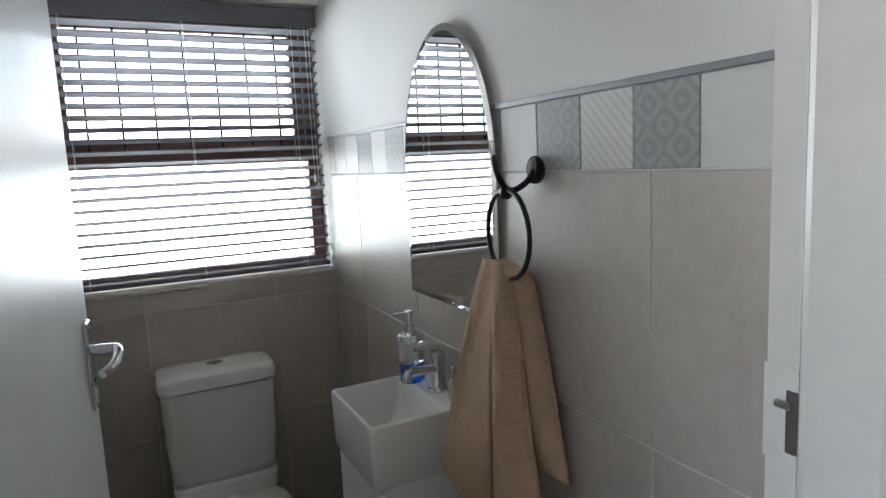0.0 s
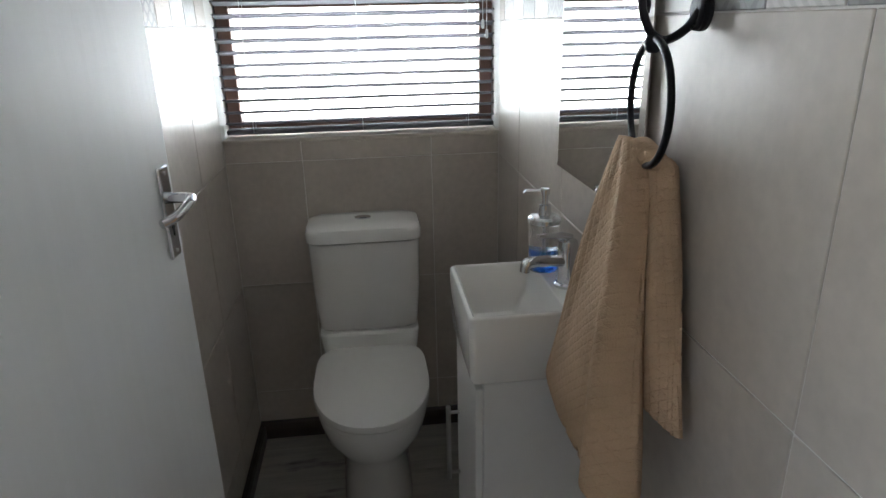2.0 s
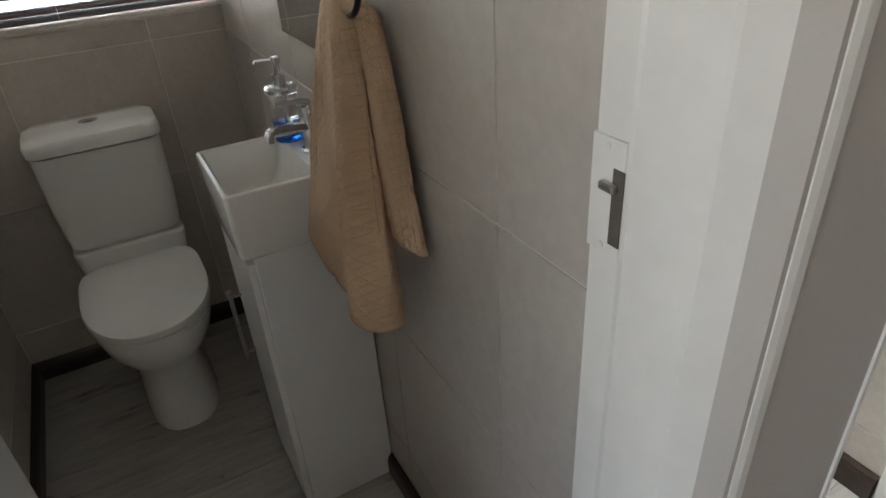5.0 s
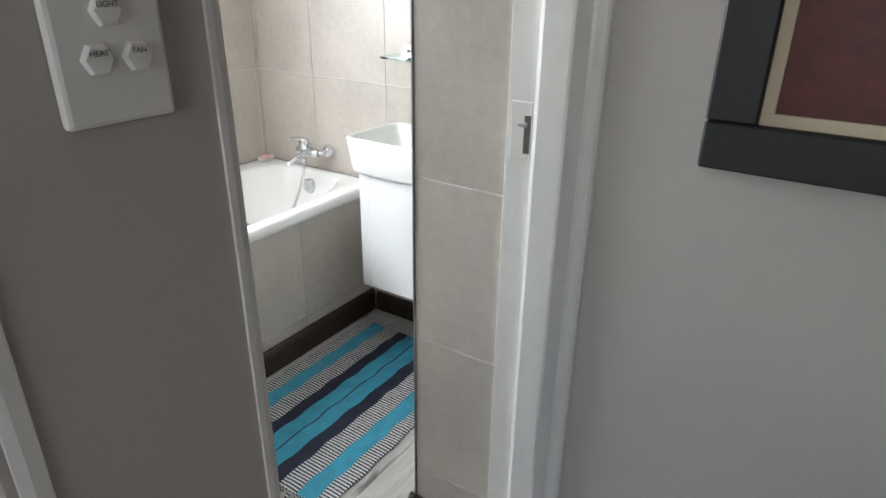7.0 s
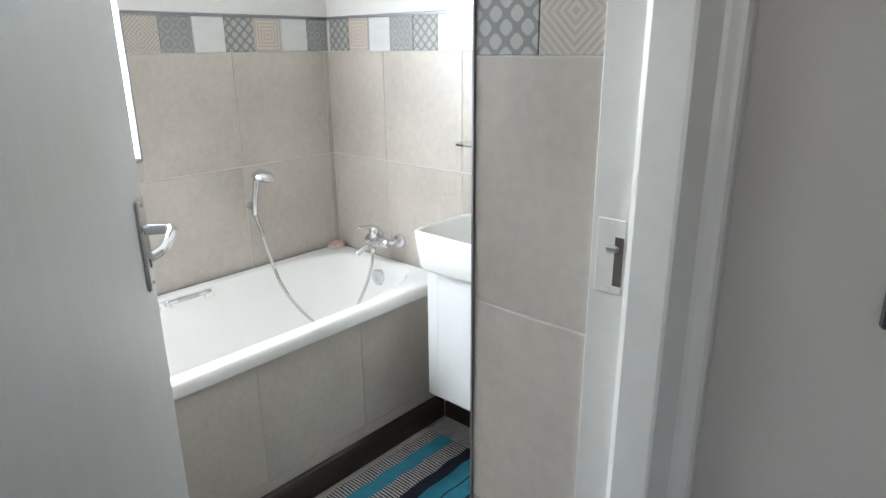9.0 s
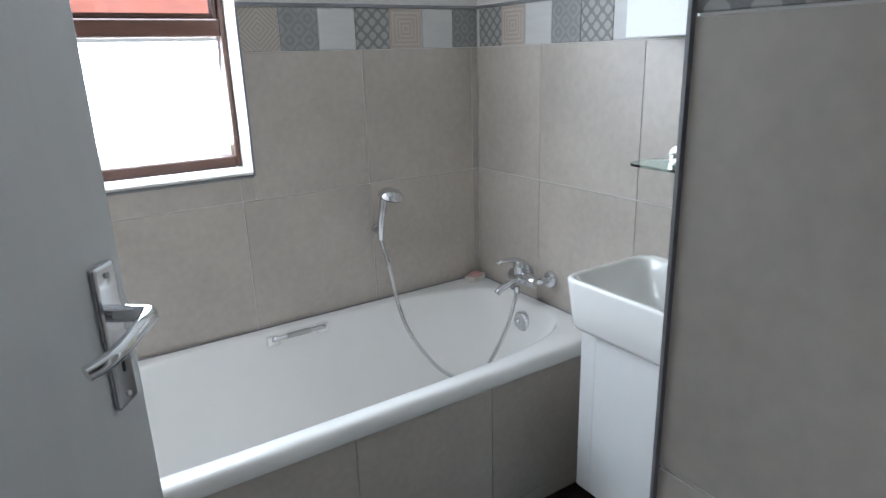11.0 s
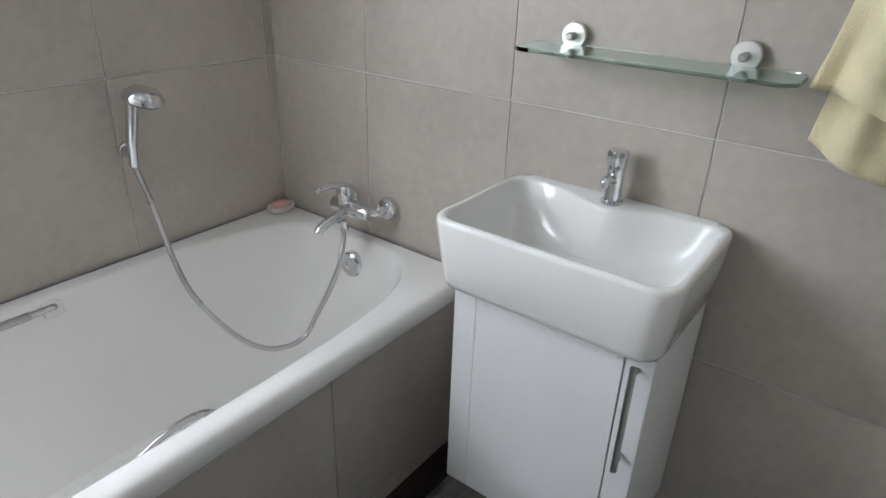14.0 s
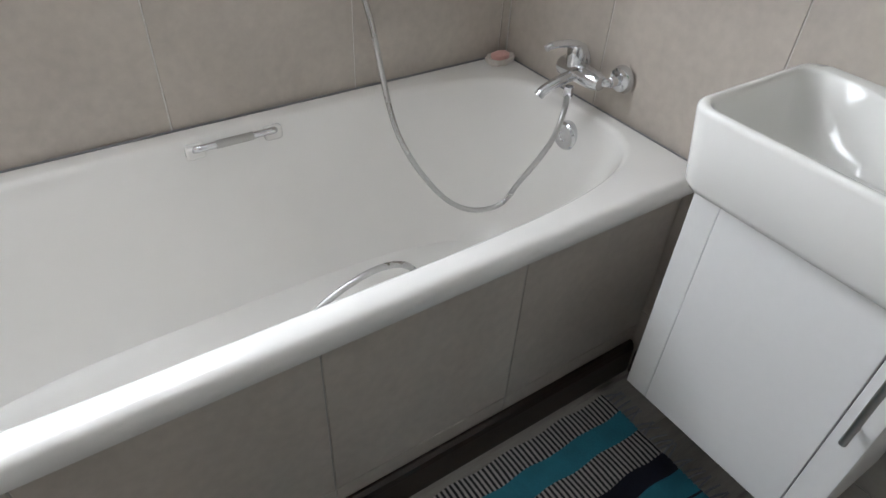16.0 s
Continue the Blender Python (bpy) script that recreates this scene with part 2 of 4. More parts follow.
M_glass = glass("window_glass", (0.97, 0.99, 0.98))
M_shelfglass = glass("green_edged_glass", (0.70, 0.93, 0.84))
M_clear = glass("clear_plastic", (0.95, 0.97, 0.99), 0.03)
M_blue = glass("blue_liquid_soap", (0.01, 0.16, 0.75), 0.0)
M_f_white = material("frieze_plain_white", (0.62, 0.61, 0.59), 0.4, spread=0.05, big=9, fine=90, bump=0.08, stretch=(1, 1, 6))
M_f_grey = pattern_tile("frieze_grey_check", (0.38, 0.365, 0.34), (0.15, 0.15, 0.145), "check")
M_f_rose = pattern_tile("frieze_grey_rosette", (0.31, 0.305, 0.295), (0.23, 0.23, 0.225), "rosette")
M_f_beige = pattern_tile("frieze_beige_diamond", (0.50, 0.44, 0.385), (0.36, 0.315, 0.27), "diamond")
M_f_square = pattern_tile("frieze_beige_square", (0.55, 0.48, 0.42), (0.42, 0.355, 0.30), "square")
M_f_diag = pattern_tile("frieze_pale_diagonal", (0.58, 0.56, 0.53), (0.47, 0.455, 0.43), "diagonal")


# ---- mesh helpers ----
def box(bm, x0, x1, y0, y1, z0, z1, bevel=0.0, segs=1):
    r = bmesh.ops.create_cube(bm, size=1.0)
    vs = r["verts"]
    bmesh.ops.scale(bm, vec=(x1 - x0, y1 - y0, z1 - z0), verts=vs)
    bmesh.ops.translate(bm, vec=((x0 + x1) / 2, (y0 + y1) / 2, (z0 + z1) / 2), verts=vs)
    if bevel:
        es = list({e for v in vs for e in v.link_edges})
        bmesh.ops.bevel(bm, geom=es, offset=bevel, segments=segs, profile=0.5, affect="EDGES")
    return bm


def boxes(*specs, bevel=0.0, segs=1):
    bm = bmesh.new()
    for s in specs:
        tmp = bmesh.new()
        box(tmp, *s, bevel=bevel, segs=segs)
        me = bpy.data.meshes.new("tmp")
        tmp.to_mesh(me)
        tmp.free()
        bm.from_mesh(me)
        bpy.data.meshes.remove(me)
    return bm


def mesh_of(name, bm, mat, smooth=False):
    me = bpy.data.meshes.new(name)
    bmesh.ops.recalc_face_normals(bm, faces=bm.faces)
    bm.to_mesh(me)
    bm.free()
    if mat:
        me.materials.append(mat)
    if smooth:
        for p in me.polygons:
            p.use_smooth = True
        me.set_sharp_from_angle(angle=radians(42))
    return me


def part(name, bm, mat, parent=None, label="", smooth=False):
    ob = new(name, mesh_of(name, bm, mat, smooth))
    if parent:
        ob.parent = parent
    if label:
        tagged(ob, label)
    return ob


def thing(name, label, category, at=(0, 0, 0), group="", kind=""):
    ob = new(name)
    ob.empty_display_size = 0.05
    ob.location = at
    return tagged(ob, label, category, group, kind)


def structure(name, bm, mat, label="", category=""):
    return tagged(part(name, bm, mat), label, category, kind="structure")


def rrect(x0, x1, y0, y1, z, r, k=6):
    """A loop of points round a rectangle with rounded corners."""
    r = min(r, (x1 - x0) / 2 - 1e-4, (y1 - y0) / 2 - 1e-4)
    out = []
    for cx, cy, a in ((x1 - r, y1 - r, 0), (x0 + r, y1 - r, 90), (x0 + r, y0 + r, 180), (x1 - r, y0 + r, 270)):
        for i in range(k + 1):
            t = radians(a + 90 * i / k)
            out.append((cx + r * math.cos(t), cy + r * math.sin(t), z))
    return out


def oval(cx, cy, rx, ry, z, p=2.0, n=40):
    out = []
    for i in range(n):
        t = 2 * math.pi * i / n
        c, s = math.cos(t), math.sin(t)
        out.append((cx + rx * math.copysign(abs(c) ** (2 / p), c), cy + ry * math.copysign(abs(s) ** (2 / p), s), z))
    return out


def loft(loops, cap_start=True, cap_end=True):
    bm = bmesh.new()
    rings = [[bm.verts.new(p) for p in lp] for lp in loops]
    for a, b in zip(rings, rings[1:]):
        n = len(a)
        for i in range(n):
            bm.faces.new((a[i], a[(i + 1) % n], b[(i + 1) % n], b[i]))
    if cap_start:
        bm.faces.new(rings[0][::-1])
    if cap_end:
        bm.faces.new(rings[-1])
    return bm


def lathe(profile, cx, cy, n=24, axis="z", base=(0, 0, 0)):
    """profile: (radius, height) pairs, turned round an axis through base."""
    loops = []
    for r, h in profile:
        lp = []
        for i in range(n):
            t = 2 * math.pi * i / n
            c, s = r * math.cos(t), r * math.sin(t)
            lp.append({"z": (cx + c, cy + s, h), "x": (h, cx + c, cy + s), "y": (cx + c, h, cy + s)}[axis])
        loops.append(lp)
    return loft(loops)


def tube(points, radius, n=8, closed=False):
    """A round bar along points."""
    pts = [Vector(p) for p in points]
    bm = bmesh.new()
    rings, up = [], None
    for i, p in enumerate(pts):
        a = pts[i - 1] if (i or closed) else p
        b = pts[(i + 1) % len(pts)] if (i + 1 < len(pts) or closed) else p
        d = (b - a).normalized()
        if up is None:
            up = d.orthogonal().normalized()
        up = (up - d * up.dot(d)).normalized()
        side = d.cross(up)
        r = radius(i / (len(pts) - 1)) if callable(radius) else radius
        rings.append([bm.verts.new(p + r * (math.cos(2 * math.pi * k / n) * up + math.sin(2 * math.pi * k / n) * side)) for k in range(n)])
    pairs = list(zip(rings, rings[1:])) + ([(rings[-1], rings[0])] if closed else [])
    for a, b in pairs:
        for k in range(n):
            bm.faces.new((a[k], a[(k + 1) % n], b[(k + 1) % n], b[k]))
    if not closed:
        bm.faces.new(rings[0][::-1])
        bm.faces.new(rings[-1])
    return bm


def curve_points(ctrl, steps=12):
    """A smooth line through the control points (Catmull-Rom)."""
    c = [Vector(p) for p in ctrl]
    c = [2 * c[0] - c[1]] + c + [2 * c[-1] - c[-2]]
    out = []
    for i in range(1, len(c) - 2):
        for s in range(steps):
            t = s / steps
            p0, p1, p2, p3 = c[i - 1], c[i], c[i + 1], c[i + 2]
            out.append(0.5 * (2 * p1 + (p2 - p0) * t + (2 * p0 - 5 * p1 + 4 * p2 - p3) * t * t + (3 * p1 - p0 - 3 * p2 + p3) * t ** 3))
    out.append(c[-2])
    return out


def joined(*bms):
    out = bmesh.new()
    for b in bms:
        me = bpy.data.meshes.new("tmp")
        b.to_mesh(me)
        b.free()
        out.from_mesh(me)
        bpy.data.meshes.remove(me)
    return out


# ---- plan ----
WX0, WX1, WY1 = 0.105, 1.022, 2.655          # toilet room: side walls, window wall
BX0, BX1, BY1 = 1.20, 2.972, 2.667           # bathroom: side walls, window wall
PX, PY = 2.042, 1.103                        # tiled face of the short wall and its free end
HALL_Y, BDY = 0.653, 0.675                   # passage faces of the two door walls
CEIL = 2.50
ROWS_Z = (0.0, 0.196, 0.630, 1.063, 1.497)   # tile courses
FR0, FR1 = 1.497, 1.623                      # patterned course

# ---- large structure ----
structure("floor", boxes((-1.2, 3.2, -2.4, 2.9, -0.12, -0.006)), M_grout, "screed under grey washed vinyl planks", "floor")
structure("ceiling", boxes((-1.2, 3.2, -2.4, 2.95, CEIL, CEIL + 0.1)), M_ceil, "plain white painted ceiling", "ceiling")
structure("wall_toilet_left", boxes((WX0 - 0.11, WX0 - 0.0028, 0.80, 2.9, 0, CEIL)), M_plaster, "tiled wall with patterned border and white paint", "wall")
structure("wall_between", boxes((WX1 + 0.0028, BX0 - 0.0028, 0.845, 2.9, 0, CEIL)), M_plaster, "tiled wall between toilet and bathroom", "wall")
structure("wall_switch", boxes((1.000, 1.192, HALL_Y, 0.79, 0, CEIL)), M_hall, "warm grey painted passage wall with a switch plate", "wall")
WS, WT = 1.141, 2.10
structure("wall_toilet_window", boxes((WX0 - 0.11, WX1 + 0.0028, WY1 + 0.0028, 2.90, 0, WS - 0.012), (WX0 - 0.11, WX1 + 0.0028, WY1 + 0.0028, 2.90, WT, CEIL)), M_plaster, "tiled window wall below and white paint above", "wall")
BW0, BW1, BWB, BWT = 1.27, 2.122, 1.142, 2.08
structure("wall_bath_window", boxes((BX0 - 0.0028, BX1 + 0.1, BY1 + 0.0028, 2.90, 0, BWB), (BX0 - 0.0028, BX1 + 0.1, BY1 + 0.0028, 2.90, BWT, CEIL), (BX0 - 0.0028, BW0, BY1 + 0.0028, 2.90, BWB, BWT), (BW1, BX1 + 0.1, BY1 + 0.0028, 2.90, BWB, BWT)), M_plaster, "tiled bathroom wall with a deep window opening", "wall")
structure("wall_vanity", boxes((BX1 + 0.0028, BX1 + 0.1, 0.2, BY1 + 0.0028, 0, CEIL)), M_plaster, "tiled wall behind the wash basin", "wall")
structure("wall_pier", boxes((PX + 0.0028, PX + 0.11, 0.86, PY - 0.004, 0, CEIL)), M_plaster, "short tiled wall end beside the bathroom door", "wall")
structure("wall_passage_right", boxes((2.046, 2.15, -2.4, 0.855, 0, CEIL)), M_hall, "warm grey painted passage wall with a picture", "wall")
structure("wall_alcove_end", boxes((2.155, BX1 + 0.1, 0.45, 0.545, 0, CEIL)), M_plaster, "plain plastered wall closing the bathroom", "wall")
structure("wall_over_bath_door", boxes((1.13, 2.04, BDY, 0.80, 2.09, CEIL)), M_hall, "painted wall above the bathroom door", "wall")
structure("wall_over_toilet_door", boxes((-0.005, 0.98, HALL_Y + 0.004, 0.79, 2.09, CEIL)), M_hall, "painted wall above the toilet door", "wall")
structure("wall_passage_toilet_side", boxes((-1.2, 0.14, HALL_Y, 0.79, 0, CEIL)), M_hall, "warm grey painted passage wall", "wall")
# the opening is unseen, added for the passage fill light
structure("wall_passage_left", boxes((-1.3, -1.205, -2.4, -0.58, 0, CEIL), (-1.3, -1.205, 0.58, 0.79, 0, CEIL), (-1.3, -1.205, -0.58, 0.58, 0, 0.95), (-1.3, -1.205, -0.58, 0.58, 2.15, CEIL)), M_hall, "warm grey painted passage end wall with an added light opening", "wall")
structure("wall_passage_back", boxes((-1.2, 2.04, -2.4, -2.3, 0, CEIL)), M_hall, "plain painted passage wall", "wall")


def steel_frame(name, x0, x1, yl, yr, yb, rebate, face, stop, y1, label):
    """A pressed steel door frame: two jambs and a head, with a rounded lip, a stop and a rebate on the room side. yl, yr: the jambs' front faces."""
    fr = thing(name, label, "door frame", ((x0 + x1) / 2, yb, 0), kind="structure")
    back = -Vector(fr.location)

    def add(nm, bm, mat, label=""):
        ob = part(nm, bm, mat, fr, label)
        ob.location = back
        return ob

    for s, xe, yf in ((-1, x0, yl), (1, x1, yr)):
        pts = [(face, 0.0), (0.034, 0.0), (0.027, 0.002), (0.023, 0.007), (0.022, 0.014), (0.022, 0.026), (0.020, 0.033), (0.006, 0.050), (0.001, 0.056), (0.0, 0.062), (0.0, stop - 0.012), (0.003, stop - 0.003), (0.012, stop), (rebate - 0.003, stop), (rebate, stop + 0.003), (rebate, yb - yf - 0.002), (rebate + 0.003, yb - yf), (face, yb - yf)]
        if rebate + 0.003 > face:
            pts[-2:] = [(rebate + 0.010, yb - yf), (rebate + 0.010, 0.02)]
        lo, hi = [(xe + s * p, yf + q, 0.0) for p, q in pts], [(xe + s * p, yf + q, 2.10) for p, q in pts]
        add("jamb", loft([lo, hi]), M_frame)
    add("head", boxes((x0, x1, yr, yr + stop, 2.04, 2.10)), M_frame)
    zc = 1.2115
    xs = x1 + rebate
    add("strike_plate", boxes((xs - 0.0035, xs, y1 - 0.040, y1 + 0.004, zc - 0.058, zc + 0.058), bevel=0.001), M_frame, "paint-covered metal strike plate")
    # no hole is cut: a flat dark strip gives the slot's shade
    add("latch_slot", boxes((xs - 0.0045, xs - 0.0037, y1 - 0.040, y1 - 0.026, zc - 0.044, zc + 0.032)), M_slot, "flat dark strip for the shaded latch slot")
    add("latch_keep", boxes((xs - 0.012, xs - 0.0046, y1 - 0.034, y1 - 0.014, zc + 0.010, zc + 0.019), bevel=0.002), M_steel, "worn bare metal keep")
    for dz in (-0.050, 0.050):
        add("screw", lathe([(0.004, xs - 0.0045), (0.004, xs - 0.003)], y1 - 0.016, zc + dz, 10, "x"), M_frame)
    return fr


steel_frame("door_frame_toilet", 0.20, 0.980, HALL_Y - 0.003, HALL_Y - 0.003, 0.842, 0.009, 0.044, 0.148, 0.838, "cream painted steel frame of the toilet door")
steel_frame("door_frame_bath", 1.228, 2.011, HALL_Y - 0.003, BDY - 0.003, 0.862, 0.016, 0.040, 0.128, 0.846, "cream painted steel frame of the bathroom door")


def door(name, hinge, edge, label):
    """A flush door leaf from its hinge to its free edge, with plate handles on both faces."""
    h, e = Vector(hinge), Vector(edge)
    w = (e - h).length
    ang = math.atan2(e.y - h.y, e.x - h.x)
    d = thing(name, label, "door", (h.x, h.y, 0), kind="structure")
    d.rotation_euler = (0, 0, ang)
    part("leaf", boxes((0, w, 0.0, 0.040, 0.008, 2.03), bevel=0.003, segs=2), M_door, d)
    for sgn, y in ((-1, 0.0), (1, 0.040)):
        c = w - 0.040
        z0, z1 = 1.130, 1.285
        plate = part("handle_plate", boxes((c - 0.019, c + 0.019, *sorted((y, y + sgn * 0.007)), z0, z1), bevel=0.004, segs=2), M_chrome, d, "chrome lock plate")
        zl = 1.232
        pts = curve_points([(c, y, zl), (c, y + sgn * 0.030, zl), (c - 0.004, y + sgn * 0.046, zl), (c - 0.035, y + sgn * 0.052, zl - 0.001), (c - 0.075, y + sgn * 0.048, zl - 0.010), (c - 0.098, y + sgn * 0.034, zl - 0.016)], 6)
        part("lever", tube(pts, lambda t: 0.0095 - 0.002 * t, 10), M_chrome, plate, "curved chrome lever", smooth=True)
        # raised dark disc and slit, coloured as the keyhole's shaded hollow
        part("keyhole", joined(lathe([(0.0038, y + sgn * 0.0072), (0.0038, y + sgn * 0.0078)], c, 1.182, 12, "y"), boxes((c - 0.0017, c + 0.0017, *sorted((y + sgn * 0.0072, y + sgn * 0.0078)), 1.168, 1.181))), M_dark, plate)
        for zz in (z0 + 0.012, z1 - 0.012):
            part("screw", lathe([(0.0035, y + sgn * 0.007), (0.003, y + sgn * 0.0085)], c, zz, 10, "y"), M_steel, plate)
    part("lock_face", boxes((w - 0.0005, w + 0.0012, 0.009, 0.031, 1.12, 1.29)), M_steel, d, "steel lock face plate in the door edge")
    for zz in (0.25, 1.78):  # hinges
        part("hinge", lathe([(0.006, zz - 0.05), (0.006, zz + 0.05)], -0.004, -0.004 if name.endswith("toilet") else 0.044, 12), M_frame, d)
    return d


door("door_toilet", (0.165, 0.845), (0.250, 1.612), "white gloss painted flush door standing open inward")
door("door_bath", (1.205, 0.888), (1.622, 1.470), "white painted flush door standing open inward")


# ---- tiles ----
_tile_meshes = {}


def tile_mesh(w, h, mat, d=0.007):
    key = (round(w, 3), round(h, 3), mat.name)
    if key not in _tile_meshes:
        bm = boxes((-d, 0, -w / 2, w / 2, -h / 2, h / 2), bevel=0.0012)
        _tile_meshes[key] = mesh_of("tile", bm, mat)
    return _tile_meshes[key]


def tile_wall(parent, axis, face, facing, cuts, rows, mat, gap=0.003, name="tile", skip=None):
    """Tiles on a wall. axis 'x': the face lies at x = face and the cuts run along y; axis 'y' the other way. facing: +1 or -1."""
    for a, b in zip(cuts, cuts[1:]):
        for z0, z1 in zip(rows, rows[1:]):
            if b - a < 0.012 or (skip and skip((a + b) / 2, (z0 + z1) / 2)):
                continue
            ob = new(name, tile_mesh(b - a - gap, z1 - z0 - gap, mat))
            c, z = (a + b) / 2, (z0 + z1) / 2
            if axis == "x":
                ob.matrix_world = pose(face, c, z, 0, 0, 0 if facing > 0 else 180)
            else:
                ob.matrix_world = pose(c, face, z, 0, 0, 90 if facing > 0 else -90)
            ob.parent = parent


def frieze(parent, axis, face, facing, start, end, order, w=0.124, offset=0):
    n = max(1, int(abs(end - start) / w + 0.999))
    for i in range(n):
        a, b = start + i * w, min(start + (i + 1) * w, end)
        if b - a > 0.02:
            tile_wall(parent, axis, face, facing, (a, b), (FR0, FR1), order[(i + offset) % len(order)], 0.002, "border_tile")


def trim_strip(parent, axis, face, facing, a, b, z=FR1):
    lo, hi = sorted((face - facing * 0.006, face + facing * 0.003))
    spec = (lo, hi, a, b, z, z + 0.011) if axis == "x" else (a, b, lo, hi, z, z + 0.011)
    part("edge_trim", boxes(spec, bevel=0.001), M_tin, parent, "grey aluminium edge trim")


walls = {o.name: o for o in bpy.data.objects if o.get("kind") == "structure"}
ORDER_B = [M_f_beige, M_f_rose, M_f_white, M_f_grey, M_f_square, M_f_white, M_f_rose]


# toilet room
def shift(first, step, lo, hi):
    k = math.ceil((lo - first) / step)
    pts = [lo]
    while first + k * step < hi - 0.005:
        if first + k * step > lo + 0.005:
            pts.append(first + k * step)
        k += 1
    return pts + [hi]


T = 0.4333
wr = walls["wall_between"]
tile_wall(wr, "x", WX1, -1, shift(1.057, T, 0.845, WY1), ROWS_Z, M_tile)
frieze(wr, "x", WX1, -1, 0.846, WY1, [M_f_white, M_f_rose, M_f_diag, M_f_rose, M_f_white, M_f_diag, M_f_beige, M_f_grey])
trim_strip(wr, "x", WX1, -1, 0.846, WY1)
wl = walls["wall_toilet_left"]
tile_wall(wl, "x", WX0, 1, shift(2.339, T, 0.805, WY1), ROWS_Z, M_tile)
frieze(wl, "x", WX0, 1, 0.805, WY1, ORDER_B)
trim_strip(wl, "x", WX0, 1, 0.80, WY1)
ww = walls["wall_toilet_window"]
tile_wall(ww, "y", WY1, -1, shift(0.356, T, WX0, WX1), (0.0, 0.196, 0.630, 1.068, WS - 0.002), M_tile)
# bathroom
bw = walls["wall_bath_window"]
tile_wall(bw, "y", BY1, -1, (BX0, 1.212, 1.646, 2.080, 2.512, 2.945, BX1), ROWS_Z[:-1], M_tile)
tile_wall(bw, "y", BY1, -1, (BX0, BW0), ROWS_Z[-2:], M_tile)
tile_wall(bw, "y", BY1, -1, (BW0, 1.646, 2.080, BW1), (1.063, BWB), M_tile)
tile_wall(bw, "y", BY1, -1, (BW1, 2.512, 2.945, BX1), ROWS_Z[-2:], M_tile)
frieze(bw, "y", BY1, -1, BW1, BX1, ORDER_B)
trim_strip(bw, "y", BY1, -1, BW1, BX1)
part("edge_trim", boxes((BW1, BW1 + 0.006, BY1 - 0.003, BY1 + 0.006, BWB - 0.004, FR1), (BW0, BW1, BY1 - 0.003, BY1 + 0.006, BWB - 0.008, BWB - 0.001)), M_tin, bw, "grey aluminium edge trim")
wv = walls["wall_vanity"]
tile_wall(wv, "x", BX1, -1, (0.20, 0.655, 1.088, 1.505, 1.918, 2.327, BY1), ROWS_Z, M_tile)
frieze(wv, "x", BX1, -1, BY1 - 0.124 * 19 - 0.012, BY1, [M_f_white, M_f_beige, M_f_grey, M_f_white, M_f_rose, M_f_square, M_f_white, M_f_rose, M_f_white, M_f_square, M_f_grey, M_f_white, M_f_rose, M_f_white, M_f_grey, M_f_rose, M_f_white, M_f_square, M_f_grey, M_f_white])
trim_strip(wv, "x", BX1, -1, 0.20, BY1)
wb = thing("wall_between_bath_face", "tiled bathroom side of the dividing wall", "wall", kind="structure")
tile_wall(wb, "x", BX0, 1, shift(2.2, T, 0.87, BY1), ROWS_Z, M_tile)
wp = walls["wall_pier"]
tile_wall(wp, "x", PX, -1, (0.866, PY), ROWS_Z, M_tile)
frieze(wp, "x", PX, -1, PY - 0.248, PY, [M_f_beige, M_f_grey])
part("edge_trim", boxes((PX - 0.003, PX + 0.006, PY, PY + 0.004, 0.07, FR1 + 0.01)), M_tin, wp, "thin metal edge trim")

# floor planks
fl = walls["floor"]
_plank = {}
for j in range(29):
    y0 = -2.3 + j * 0.18
    x = -1.2 - random.random() * 0.9
    while x < 3.1:
        a, b = max(x, -1.2), min(x + 1.2, 3.1)
        if b - a > 0.03:
            key = round(b - a, 2)
            if key not in _plank:
                _plank[key] = mesh_of("plank", boxes((-key / 2 + 0.0005, key / 2 - 0.0005, -0.0895, 0.0895, -0.006, 0.0), bevel=0.0008), M_floor)
            ob = new("plank", _plank[key])
            ob.location = ((a + b) / 2, y0 + 0.09, 0.0)
            ob.parent = fl
        x += 1.2


def skirting(name, a, b, inward, h=0.088):
    """A stained skirting board with a rounded top, from a to b; inward: the way from the wall into the room."""
    a, b, n = Vector((*a, 0)), Vector((*b, 0)), Vector((*inward, 0)).normalized()
    prof = [(0.0, 0.0), (0.018, 0.0), (0.018, h - 0.022), (0.014, h - 0.008), (0.006, h), (0.0, h)]
    lo = [a + n * p + Vector((0, 0, z)) for p, z in prof]
    hi = [b + n * p + Vector((0, 0, z)) for p, z in prof]
    return structure(name, loft([lo, hi]), M_skirt, "dark stained timber skirting board", "skirting")


skirting("baseboard_1", (WX0 + 0.001, 0.81), (WX0 + 0.001, WY1 - 0.020), (1, 0), 0.07)
skirting("baseboard_2", (WX0 + 0.001, WY1 - 0.001), (WX1 - 0.001, WY1 - 0.001), (0, -1), 0.07)
skirting("baseboard_3", (WX1 - 0.001, 0.85), (WX1 - 0.001, WY1 - 0.020), (-1, 0), 0.07)
skirting("baseboard_4", (1.30, 2.018), (BX1 - 0.02, 2.018), (0, -1), 0.108)
skirting("baseboard_5", (BX1 - 0.001, 0.20), (BX1 - 0.001, 1.995), (-1, 0))
skirting("baseboard_6", (PX - 0.001, 0.868), (PX - 0.001, PY + 0.018), (-1, 0))
skirting("baseboard_7", (PX - 0.018, PY + 0.001), (PX + 0.11, PY + 0.001), (0, 1))
skirting("baseboard_8", (2.045, -2.29), (2.045, BDY - 0.004), (-1, 0))


